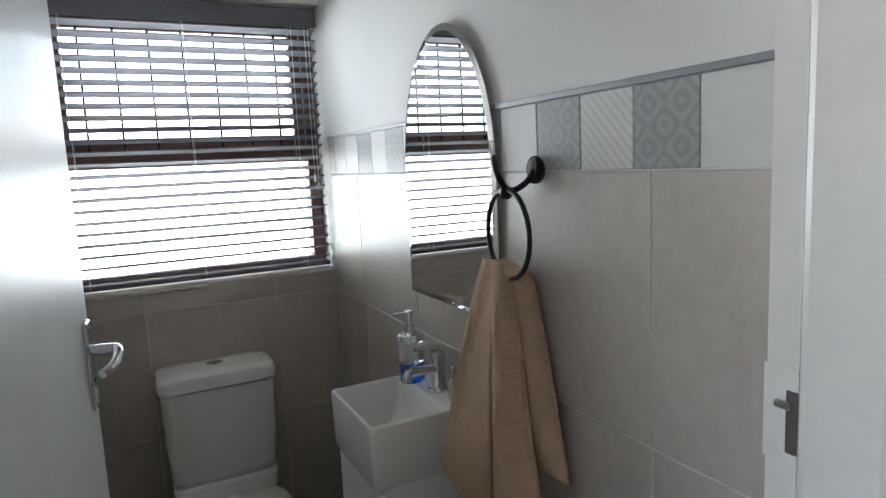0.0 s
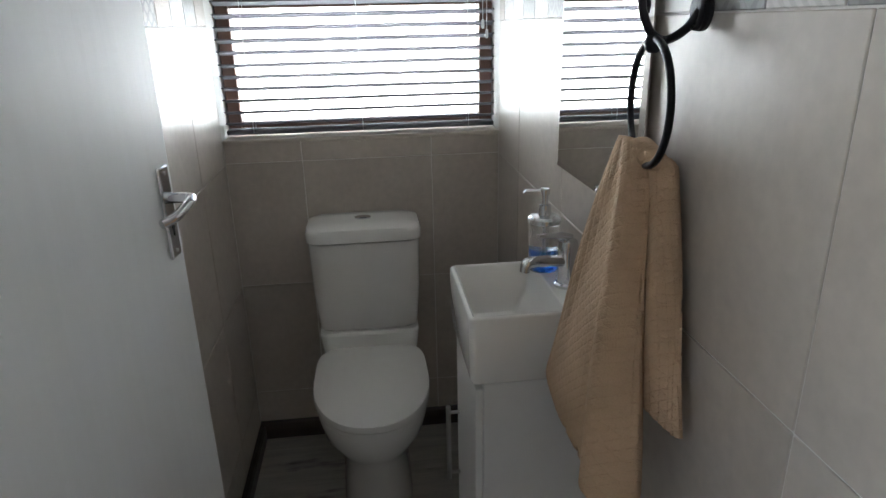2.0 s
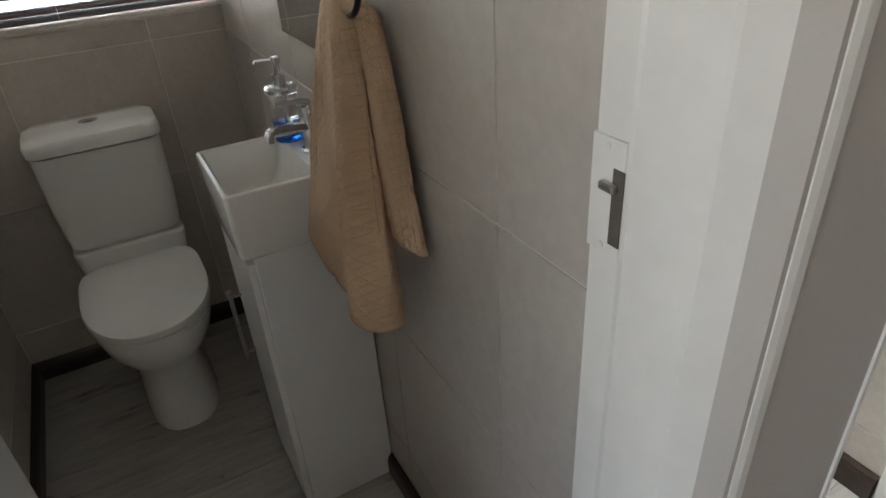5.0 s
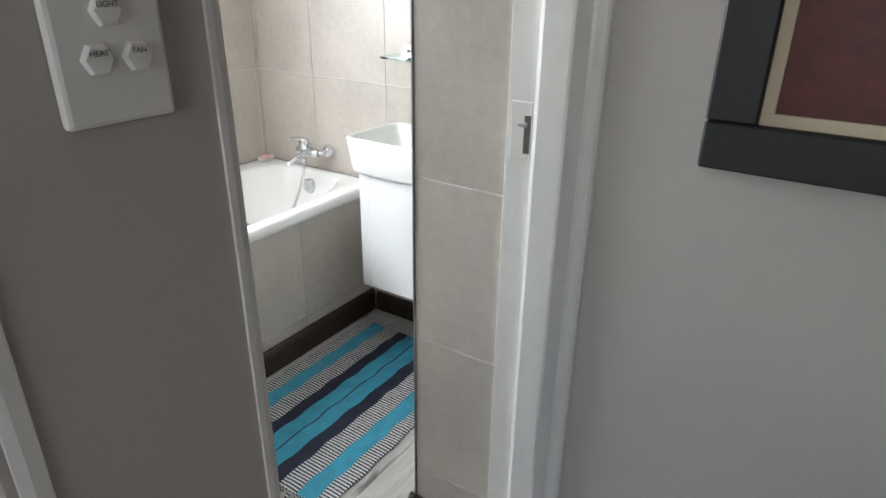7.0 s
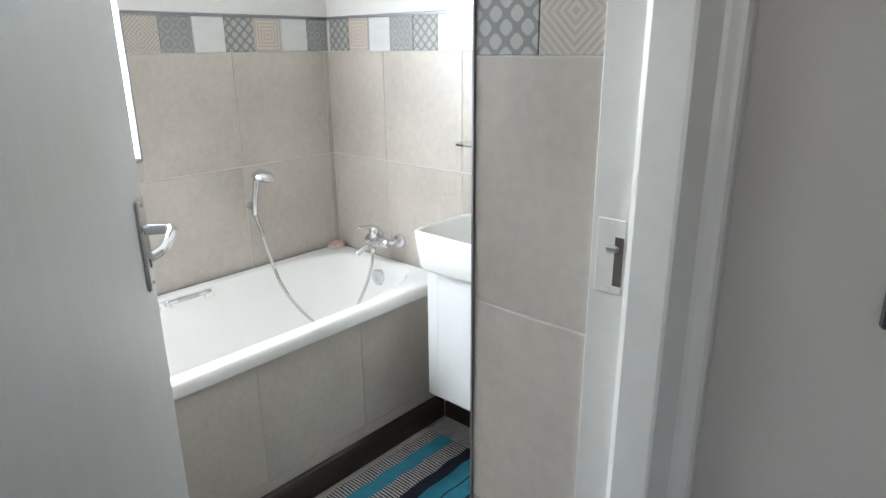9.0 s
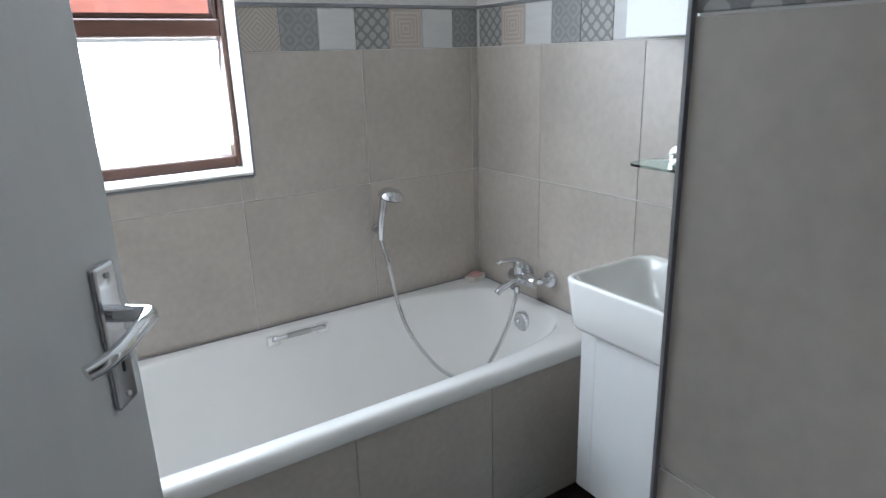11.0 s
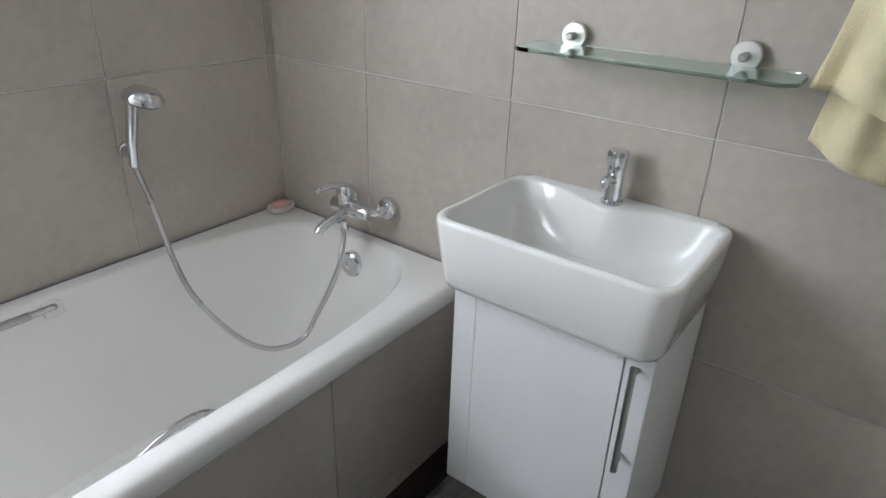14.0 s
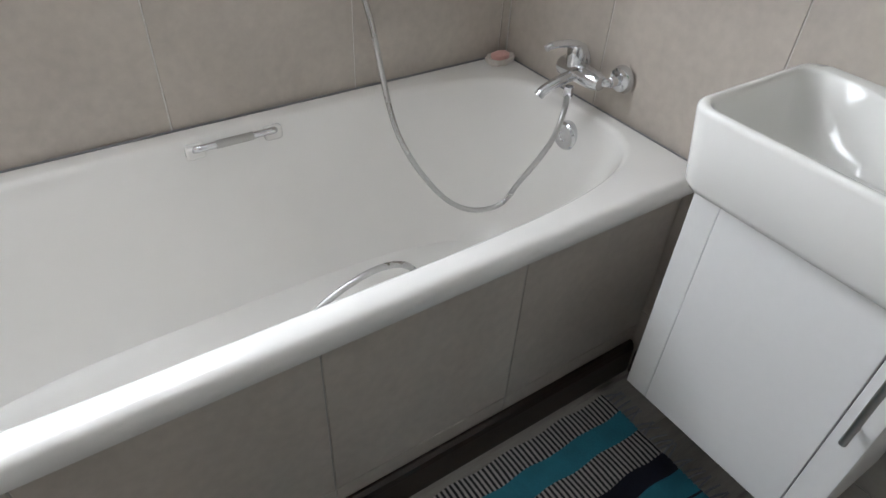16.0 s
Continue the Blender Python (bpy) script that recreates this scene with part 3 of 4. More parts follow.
# ---- windows ----
def window(name, x0, x1, z0, z1, y, transom, label, bars=0, f=0.045, s=0.040):
    """A stained timber window: frame, transom, an opening sash above and a fixed light below."""
    w = thing(name, label, "window", ((x0 + x1) / 2, y, z0), kind="structure")
    off = -Vector(w.location)

    def add(nm, bm, mat, lab="", smooth=False, parent=w):
        ob = part(nm, bm, mat, parent, lab, smooth)
        if parent is w:
            ob.location = off
        return ob

    add("window_frame", boxes((x0, x0 + f, y, y + 0.06, z0, z1), (x1 - f, x1, y, y + 0.06, z0, z1), (x0 + f, x1 - f, y, y + 0.06, z0, z0 + 0.035), (x0 + f, x1 - f, y, y + 0.06, z1 - f, z1), bevel=0.004), M_winwood)
    add("transom", boxes((x0 + f, x1 - f, y + 0.002, y + 0.058, transom - 0.045, transom + 0.005), bevel=0.004), M_winwood)
    a, b, c, d = x0 + f + 0.002, x1 - f - 0.002, transom + 0.007, z1 - f - 0.002
    add("sash", boxes((a, a + s, y + 0.012, y + 0.052, c, d), (b - s, b, y + 0.012, y + 0.052, c, d), (a + s, b - s, y + 0.012, y + 0.052, c, c + s), (a + s, b - s, y + 0.012, y + 0.052, d - s, d), bevel=0.003), M_winwood)
    for nm, zz0, zz1, xx0, xx1 in (("pane", z0 + 0.035, transom - 0.045, x0 + f, x1 - f), ("pane", c + s, d - s, a + s, b - s)):
        p = add(nm, boxes((xx0, xx1, y + 0.030, y + 0.034, zz0, zz1)), M_glass, "clear glass pane")
        p.visible_shadow = False
    for i in range(bars):
        x = a + s + (b - a - 2 * s) * (i + 0.5) / bars
        add("burglar_bar", boxes((x - 0.004, x + 0.004, y + 0.004, y + 0.010, c, d - 0.01)), M_iron, "thin dark burglar bar")
    return w


window("window_toilet", WX0 + 0.002, WX1 - 0.002, WS + 0.012, WT - 0.004, 2.775, 1.595, "dark stained timber window behind a blind", bars=7)
window("window_bath", BW0, BW1, BWB + 0.012, BWT, 2.775, 1.590, "dark red stained timber bathroom window", bars=0, f=0.016, s=0.014)
structure("window_sill_1", boxes((WX0, WX1, WY1 - 0.004, 2.774, WS - 0.010, WS + 0.004), bevel=0.003), M_tile, "tiled window sill", "sill")
structure("window_sill_2", boxes((BW0 + 0.001, BW1 - 0.001, BY1 - 0.002, 2.774, BWB + 0.001, BWB + 0.010), bevel=0.002), M_frame, "white painted window sill", "sill")
roller = thing("roller_blind", "rolled-up grey roller blind at the window head", "blind", ((BW0 + BW1) / 2, 2.73, 2.03))
part("roll", lathe([(0.026, -0.40), (0.026, 0.40)], 0, 0, 20, "x"), M_tin, roller, smooth=False)

# venetian blind
bl = thing("venetian_blind", "grey horizontal slat blind lowered with its slats open", "blind", (0.5635, 2.715, 1.16))
X0, X1 = -0.448, 0.448
part("valance", boxes((X0 - 0.004, X1 + 0.004, -0.034, -0.026, 0.865, 0.930), bevel=0.002), M_slat, bl)
part("head_rail", boxes((X0, X1, -0.024, 0.024, 0.885, 0.925), bevel=0.002), M_slat, bl)
slat_bm = bmesh.new()
cross = [(-0.0245, -0.0012), (-0.012, 0.0008), (0.0, 0.0014), (0.012, 0.0008), (0.0245, -0.0012)]
up_ = [[slat_bm.verts.new((x, y, z + 0.0021)) for y, z in cross] for x in (X0, X1)]
dn_ = [[slat_bm.verts.new((x, y, z - 0.0021)) for y, z in cross] for x in (X0, X1)]
for i in range(4):
    slat_bm.faces.new((up_[0][i], up_[0][i + 1], up_[1][i + 1], up_[1][i]))
    slat_bm.faces.new((dn_[0][i], dn_[1][i], dn_[1][i + 1], dn_[0][i + 1]))
for k in (0, 1):
    for i in range(4):
        slat_bm.faces.new((up_[k][i], dn_[k][i], dn_[k][i + 1], up_[k][i + 1]))
for i in (0, 4):
    slat_bm.faces.new((up_[0][i], up_[1][i], dn_[1][i], dn_[0][i]))
slat_me = mesh_of("slat", slat_bm, M_slat)
NS = 23
for i in range(NS):
    sl = new("slat", slat_me)
    sl.parent = bl
    sl.location = (0, 0, 0.030 + i * 0.0375)
    sl.rotation_euler = (radians(-13 + random.uniform(-1, 1)), radians(random.uniform(-0.15, 0.15)), 0)
part("bottom_rail", boxes((X0, X1, -0.024, 0.024, -0.004, 0.012), bevel=0.003), M_slat, bl)
for x in (-0.36, 0.0, 0.36):
    part("ladder_cord", joined(tube([(x, -0.0255, 0.0), (x, -0.0255, 0.89)], 0.0008, 5), tube([(x, 0.0255, 0.0), (x, 0.0255, 0.89)], 0.0008, 5)), M_cord, bl)
for x, z in ((0.405, 0.33), (0.418, 0.30)):
    part("pull_cord", tube([(x, -0.040, 0.86), (x + 0.002, -0.040, z)], 0.001, 6), M_cord, bl)
    part("cord_knob", lathe([(0.002, z + 0.012), (0.005, z + 0.006), (0.0055, z - 0.014), (0.003, z - 0.018)], x + 0.002, -0.040, 12), M_cord, bl)


# ---- toilet ----
def toilet(name, at, label):
    """A close-coupled toilet; local y points from the wall to the front."""
    t = thing(name, label, "toilet", at)
    # pan
    loops = []
    for z, ry, yc, rx in ((0.0, 0.235, 0.305, 0.115), (0.02, 0.235, 0.305, 0.115), (0.12, 0.225, 0.300, 0.108), (0.22, 0.235, 0.305, 0.110), (0.29, 0.265, 0.330, 0.130), (0.35, 0.285, 0.350, 0.162), (0.40, 0.290, 0.355, 0.174), (0.415, 0.288, 0.355, 0.174)):
        loops.append(oval(0, yc, rx, ry, z, 2.5))
    part("pan", loft(loops), M_ceramic, t, smooth=True)
    part("outlet_block", loft([rrect(-0.085, 0.085, 0.01, 0.20, z, 0.03) for z in (0.0, 0.40)]), M_ceramic, t, smooth=False)

    def seat_loop(z, k):
        out = []
        for i in range(48):
            a = 2 * math.pi * i / 48
            c, s = math.cos(a), math.sin(a)
            if s >= 0:
                out.append((0.180 * k * math.copysign(abs(c) ** 0.9, c), 0.395 + 0.262 * k * abs(s) ** 0.95, z))
            else:
                out.append((0.180 * k * math.copysign(abs(c) ** 0.42, c), 0.395 - 0.215 * k * abs(s) ** 0.42, z))
        return out

    part("seat", loft([seat_loop(0.418, 0.97), seat_loop(0.420, 0.985), seat_loop(0.432, 0.985), seat_loop(0.434, 0.97)]), M_ceramic, t, smooth=True)
    part("lid", loft([seat_loop(0.436, 0.985), seat_loop(0.438, 1.0), seat_loop(0.448, 1.0), seat_loop(0.455, 0.985), seat_loop(0.458, 0.93), seat_loop(0.460, 0.5)]), M_ceramic, t, smooth=True)
    for x in (-0.08, 0.08):
        part("hinge", lathe([(0.010, x - 0.022), (0.010, x + 0.022)], 0.190, 0.448, 12, "x"), M_ceramic, t)
    part("bridge", loft([rrect(-0.155, 0.155, 0.02, 0.19, 0.40, 0.03), rrect(-0.168, 0.168, 0.02, 0.195, 0.505, 0.03), rrect(-0.166, 0.166, 0.02, 0.190, 0.515, 0.03)]), M_ceramic, t)
    part("cistern", loft([rrect(-0.152, 0.152, 0.012, 0.178, 0.518, 0.035), rrect(-0.164, 0.164, 0.01, 0.186, 0.528, 0.035), rrect(-0.176, 0.176, 0.008, 0.196, 0.66, 0.04), rrect(-0.180, 0.180, 0.006, 0.202, 0.832, 0.045)]), M_ceramic, t, smooth=True)
    lid = part("cistern_lid", loft([rrect(-0.178, 0.178, 0.005, 0.200, 0.835, 0.045), rrect(-0.186, 0.186, 0.003, 0.210, 0.839, 0.05), rrect(-0.187, 0.187, 0.003, 0.211, 0.868, 0.05), rrect(-0.182, 0.182, 0.006, 0.206, 0.880, 0.05), rrect(-0.165, 0.165, 0.02, 0.19, 0.887, 0.045), rrect(-0.10, 0.10, 0.06, 0.14, 0.889, 0.03)]), M_ceramic, t, smooth=True)
    part("flush_button", loft([oval(0, 0.10, 0.027, 0.020, 0.888), oval(0, 0.10, 0.027, 0.020, 0.893), oval(0, 0.10, 0.023, 0.016, 0.895)]), M_chrome, lid, "chrome dual flush button")
    for s in (-1, 1):
        part("floor_bolt", lathe([(0.006, s * 0.116), (0.007, s * 0.126)], 0.22, 0.12, 10, "x"), M_chrome, t)
    return t


t1 = toilet("toilet", (0.545, WY1 - 0.001, 0.0), "white ceramic toilet with closed lid and cistern")
t1.rotation_euler = (0, 0, math.pi)
t2 = copy_thing(t1, pose(2.70, 0.552, 0.0))
tagged(t2, "white ceramic toilet beside the wash basin cabinet", "toilet")


# ---- toilet room basin ----
def basin(name, at, x0, x1, y0, y1, z0, z1, ledge, rim, taper, r, label):
    """A rectangular ceramic basin; the ledge for the tap runs along x1."""
    b = thing(name, label, "basin", at)
    q = 0.006
    xi1 = x1 - ledge
    loops = [rrect(x0 + taper, x1, y0 + taper, y1 - taper, z0, r), rrect(x0 + taper * 0.4, x1, y0 + taper * 0.4, y1 - taper * 0.4, z0 + 0.012, r), rrect(x0, x1, y0, y1, z1 - q, r), rrect(x0 + q * 0.3, x1, y0 + q * 0.3, y1 - q * 0.3, z1 - q * 0.3, r), rrect(x0 + q, x1, y0 + q, y1 - q, z1, r)]
    loops += [rrect(x0 + rim - 0.002, xi1, y0 + rim - 0.002, y1 - rim + 0.002, z1, r * 0.8), rrect(x0 + rim + 0.003, xi1 - 0.003, y0 + rim + 0.003, y1 - rim - 0.003, z1 - 0.005, r * 0.8)]
    d = z1 - z0
    loops += [rrect(x0 + rim + 0.012, xi1 - 0.018, y0 + rim + 0.016, y1 - rim - 0.016, z1 - d * 0.45, r), rrect(x0 + rim + 0.026, xi1 - 0.045, y0 + rim + 0.04, y1 - rim - 0.04, z1 - d * 0.72, r * 1.2), rrect(x0 + rim + 0.06, xi1 - 0.07, y0 + rim + 0.09, y1 - rim - 0.09, z1 - d * 0.78, r * 1.2)]
    o = part("bowl", loft(loops), M_ceramic, b, smooth=True)
    for v in ("bevel",):
        mod = o.modifiers.new(v, "BEVEL")
        mod.width, mod.segments, mod.limit_method, mod.angle_limit = 0.003, 2, "ANGLE", radians(40)
    cx, cy, zz = (x0 + xi1) / 2, (y0 + y1) / 2, z1 - d * 0.78
    part("drain", joined(lathe([(0.022, zz - 0.002), (0.022, zz + 0.003), (0.018, zz + 0.005), (0.010, zz + 0.003)], cx, cy, 20)), M_chrome, b, "round chrome waste")
    return b


basin("wash_basin", (0.89, 1.76, 0.955), -0.137, 0.130, -0.150, 0.145, -0.150, 0.0, 0.072, 0.010, 0.006, 0.012, "small square white basin on a narrow cabinet")


def bar_handle(parent, x, y, z0, z1, r=0.006, out=0.028):
    """A straight bar handle on a front that faces -x."""
    h = part("handle", tube([(x - out, y, z0 - 0.018), (x - out, y, z1 + 0.018)], r, 12), M_steel, parent, "brushed steel bar handle", smooth=True)
    for z in (z0, z1):
        part("post", tube([(x, y, z), (x - out, y, z)], r * 0.75, 8), M_steel, h)
    return h


cab = thing("basin_cabinet", "narrow white floor-standing cabinet under the basin", "cabinet", (0.89, 1.76, 0.0))
part("body", boxes((-0.107, 0.128, -0.142, 0.138, 0.0, 0.804), bevel=0.002), M_cab, cab)
dd = part("door", boxes((-0.124, -0.108, -0.141, 0.137, 0.02, 0.790), bevel=0.002), M_cab, cab)
bar_handle(dd, -0.124, 0.105, 0.395, 0.575)


# ---- taps ----
def mixer_tap(name, at, turn, label, spout=0.105):
    """A small single-lever basin mixer; its spout points along local -x."""
    t = thing(name, label, "tap", at)
    t.rotation_euler = (0, 0, turn)
    part("base_ring", lathe([(0.027, 0.0), (0.027, 0.006), (0.023, 0.010)], 0, 0, 24), M_chrome, t, smooth=True)
    part("body", lathe([(0.021, 0.008), (0.020, 0.040), (0.021, 0.075), (0.023, 0.090), (0.020, 0.102), (0.010, 0.108)], 0, 0, 24), M_chrome, t, smooth=True)
    part("spout", tube(curve_points([(-0.012, 0, 0.058), (-0.050, 0, 0.066), (-spout + 0.012, 0, 0.074), (-spout, 0, 0.068), (-spout - 0.003, 0, 0.056)], 6), lambda u: 0.0125 - 0.002 * u, 12), M_chrome, t, smooth=True)
    part("lever", tube(curve_points([(0.006, 0, 0.106), (-0.020, 0, 0.116), (-0.055, 0, 0.122), (-0.082, 0, 0.126)], 5), lambda u: 0.009 - 0.004 * u, 10), M_chrome, t, smooth=True)
    return t


mixer_tap("basin_mixer", (0.985, 1.742, 0.955), radians(25), "chrome single-lever mixer tap on the small basin", 0.112)

# soap dispenser
sd = thing("soap_dispenser", "clear pump dispenser half full of blue soap", "soap dispenser", (0.962, 1.845, 0.955))
part("bottle", lathe([(0.033, 0.001), (0.034, 0.010), (0.034, 0.108), (0.036, 0.112)], 0, 0, 32), M_clear, sd, smooth=True)
part("liquid", lathe([(0.0315, 0.004), (0.0315, 0.052)], 0, 0, 32), M_blue, sd, "bright blue liquid soap")
part("cap", lathe([(0.037, 0.1125), (0.037, 0.122), (0.030, 0.127), (0.014, 0.130), (0.013, 0.152), (0.007, 0.154), (0.007, 0.176)], 0, 0, 28), M_chrome, sd, smooth=False)
part("pump_head", joined(lathe([(0.010, 0.176), (0.011, 0.188), (0.008, 0.191)], 0, 0, 16), tube([(0, 0, 0.184), (-0.040, 0.012, 0.184), (-0.045, 0.013, 0.178)], 0.004, 8)), M_chrome, sd, "chrome pump nozzle")
part("dip_tube", tube([(0, 0, 0.01), (0, 0, 0.112)], 0.0025, 8), M_cord, sd)
# tooth-brush tumbler beside the tap
tb = thing("tumbler", "small chrome tumbler behind the tap", "tumbler", (0.985, 1.655, 0.955))
part("cup", lathe([(0.014, 0.0), (0.016, 0.055), (0.011, 0.058), (0.010, 0.085), (0.008, 0.087)], 0, 0, 20), M_chrome, tb, smooth=True)

# mirror in the toilet room
mi = thing("wall_mirror", "frameless wall mirror with an arched top", "mirror", (1.0135, 1.700, 1.178))


def arch(scale, x):
    pts = [(x, -0.228 * scale, 0.003 * (scale < 1) * 4), (x, 0.228 * scale, 0.003 * (scale < 1) * 4)]
    for i in range(0, 41):
        a = math.pi * i / 40
        pts.append((x, 0.228 * scale * math.cos(a), 0.325 + (0.332 - 0.228 * (1 - scale)) * math.sin(a)))
    return pts


part("bevelled_edge", loft([arch(1.0, 0.0), arch(1.0, -0.003), arch(0.93, -0.006)], True, False), M_mirror, mi)
part("glass", loft([arch(0.93, -0.0055), arch(0.93, -0.006)]), M_mirror, mi, "silvered mirror glass")

# towel ring and towel
ring = thing("towel_ring", "black wrought-iron towel ring with scroll hook", "towel ring", (1.022, 1.336, 1.500))
part("wall_plate", lathe([(0.026, -0.0072), (0.026, -0.012), (0.020, -0.016)], 0, 0, 24, "x"), M_iron, ring)
part("wall_scroll", tube(curve_points([(-0.014, 0.0, 0.016), (-0.016, -0.012, 0.022), (-0.018, -0.018, 0.0), (-0.018, -0.010, -0.020), (-0.018, 0.012, -0.02)], 6), 0.0035, 8), M_iron, ring, smooth=True)
part("hook_arm", tube(curve_points([(-0.012, 0, 0.0), (-0.022, 0.012, -0.022), (-0.040, 0.028, -0.036), (-0.060, 0.030, -0.028), (-0.072, 0.036, 0.0), (-0.070, 0.046, 0.022), (-0.060, 0.060, 0.026), (-0.052, 0.070, 0.010), (-0.054, 0.068, 0.000)], 8), lambda u: 0.0062 - 0.001 * u, 10), M_iron, ring, smooth=True)
rp = [(-0.056 + 0.012 * math.sin(2 * math.pi * i / 48), 0.030 + 0.090 * math.sin(2 * math.pi * i / 48), -0.118 + 0.084 * math.cos(2 * math.pi * i / 48)) for i in range(48)]
part("ring", tube(rp, 0.0052, 10, closed=True), M_iron, ring, smooth=True)
kn = part("collar", lathe([(0.006, -0.052), (0.011, -0.048), (0.013, -0.040), (0.011, -0.032), (0.006, -0.028)], -0.056, 0.030, 16), M_iron, ring, smooth=True)


def draped(bm, top, bottom, z_top, z_bot, folds, depth, x_top, x_bot, nu=60, nv=46, phase=0.0):
    """A hanging sheet: gathered at the top between two y values, spread at the bottom, with running folds."""
    grid = []
    for j in range(nv + 1):
        v = j / nv
        row = []
        for i in range(nu + 1):
            u = i / nu
            y = (top[0] + (top[1] - top[0]) * u) * (1 - v ** 0.8) + (bottom[0] + (bottom[1] - bottom[0]) * u) * v ** 0.8
            zb = z_bot(u)
            zt = z_top - 0.018 * (2 * u - 1) ** 2
            z = zt + (zb - zt) * v
            d = depth * (0.5 + 0.5 * v) * math.sin(2 * math.pi * folds * (u + 0.05 * math.sin(4 * v)) + phase) + 0.25 * depth * math.sin(2 * math.pi * folds * 2.3 * u + 3 * v + phase)
            x = x_top + (x_bot - x_top) * v + d - 0.014 * math.sin(math.pi * u)
            row.append(bm.verts.new((x, y + 0.006 * math.sin(7 * v + 5 * u), z)))
        grid.append(row)
    for a, b in zip(grid, grid[1:]):
        for i in range(nu):
            bm.faces.new((a[i], a[i + 1], b[i + 1], b[i]))
    return bm


def waffle(m, size):
    """A quilted diamond weave as relief."""
    n, l = m.node_tree.nodes, m.node_tree.links
    b = n["Principled BSDF"]
    tc, sp = n.new("ShaderNodeTexCoord"), n.new("ShaderNodeSeparateXYZ")
    l.new(tc.outputs["Object"], sp.inputs[0])
    k = math.pi / size
    p = maths(n, l, "ABSOLUTE", maths(n, l, "SINE", maths(n, l, "MULTIPLY", maths(n, l, "ADD", sp.outputs["Y"], sp.outputs["Z"]), k)))
    q = maths(n, l, "ABSOLUTE", maths(n, l, "SINE", maths(n, l, "MULTIPLY", maths(n, l, "SUBTRACT", sp.outputs["Y"], sp.outputs["Z"]), k)))
    h = maths(n, l, "POWER", maths(n, l, "MINIMUM", p, q), 0.4)
    bp = n.new("ShaderNodeBump")
    bp.inputs["Strength"].default_value, bp.inputs["Distance"].default_value = 0.55, 0.003
    l.new(h, bp.inputs["Height"])
    l.new(b.inputs["Normal"].links[0].from_socket, bp.inputs["Normal"])
    l.new(bp.outputs[0], b.inputs["Normal"])


waffle(M_towel, 0.020)
tx, ty, tz = 0.975, 1.400, 1.318
tw = thing("hand_towel", "beige quilted terry hand towel hanging through the ring", "towel", (tx, ty, tz))


def hung(top, hem, nu=56, nv=50, sway=0.008):
    """A hanging sheet between a gathered top line and a hem, both given as points in the room and smoothed."""
    a, b = curve_points(top, 16), curve_points(hem, 16)
    bm = bmesh.new()
    grid = []
    for j in range(nv + 1):
        v = j / nv
        row = []
        for i in range(nu + 1):
            p, q = a[round(i / nu * (len(a) - 1))], b[round(i / nu * (len(b) - 1))]
            w = v ** 0.85
            u = i / nu
            ripple = sway * math.sin(math.pi * v) * math.sin(9 * u + 4 * v)
            row.append(bm.verts.new((p.x + (q.x - p.x) * w + ripple - tx, p.y + (q.y - p.y) * w + ripple - ty, p.z + (q.z - p.z) * v - tz)))
        grid.append(row)
    for g, h in zip(grid, grid[1:]):
        for i in range(nu):
            bm.faces.new((g[i], g[i + 1], h[i + 1], h[i]))
    return bm


def cloth(nm, bm, thick, mat, parent, lab=""):
    bmesh.ops.recalc_face_normals(bm, faces=bm.faces)
    o = part(nm, bm, mat, parent, lab, smooth=True)
    mod = o.modifiers.new("thickness", "SOLIDIFY")
    mod.thickness, mod.offset = thick, 0.0
    return o


cloth("side_fold", hung([(1.000, 1.470, 1.290), (0.975, 1.466, 1.312), (0.962, 1.440, 1.326), (0.965, 1.415, 1.328)], [(0.985, 1.570, 0.905), (0.900, 1.552, 0.882), (0.888, 1.470, 0.845), (0.905, 1.360, 0.800)]), 0.009, M_towel, tw)
cloth("front_fold", hung([(0.968, 1.425, 1.326), (0.956, 1.408, 1.328), (0.960, 1.385, 1.327), (0.974, 1.372, 1.322)], [(0.898, 1.330, 0.838), (0.868, 1.262, 0.838), (0.890, 1.228, 0.826), (0.930, 1.226, 0.818), (0.954, 1.262, 0.818)]), 0.011, M_towel, tw)
cloth("back_fold", hung([(0.972, 1.385, 1.322), (0.978, 1.362, 1.318), (0.992, 1.345, 1.308), (1.004, 1.345, 1.295)], [(0.962, 1.300, 0.955), (0.972, 1.252, 0.948), (0.992, 1.234, 0.932), (1.008, 1.262, 0.918)]), 0.010, M_towel, tw)
part("top_fold", loft([[(0.021 * math.cos(a) * k + 0.0015, y, -0.004 + 0.017 * math.sin(a) * k - abs(y) * 0.22) for a in [2 * math.pi * i / 20 for i in range(20)]] for y, k in ((0.068, 0.5), (0.05, 0.85), (0.0, 1.0), (-0.04, 0.95), (-0.060, 0.5))]), M_towel, tw, smooth=True)

# ---- passage ----
pic = thing("framed_picture", "black-framed dark red abstract print with beige mount", "picture", (2.0455, 0.487, 1.20))
W, Hh, fw = 0.72, 0.62, 0.080


def ring_frame(x0, x1, a, b, c, d, w, bev):
    return boxes((x0, x1, a, b, c, c + w), (x0, x1, a, b, d - w, d), (x0, x1, a, a + w, c + w, d - w), (x0, x1, b - w, b, c + w, d - w), bevel=bev)


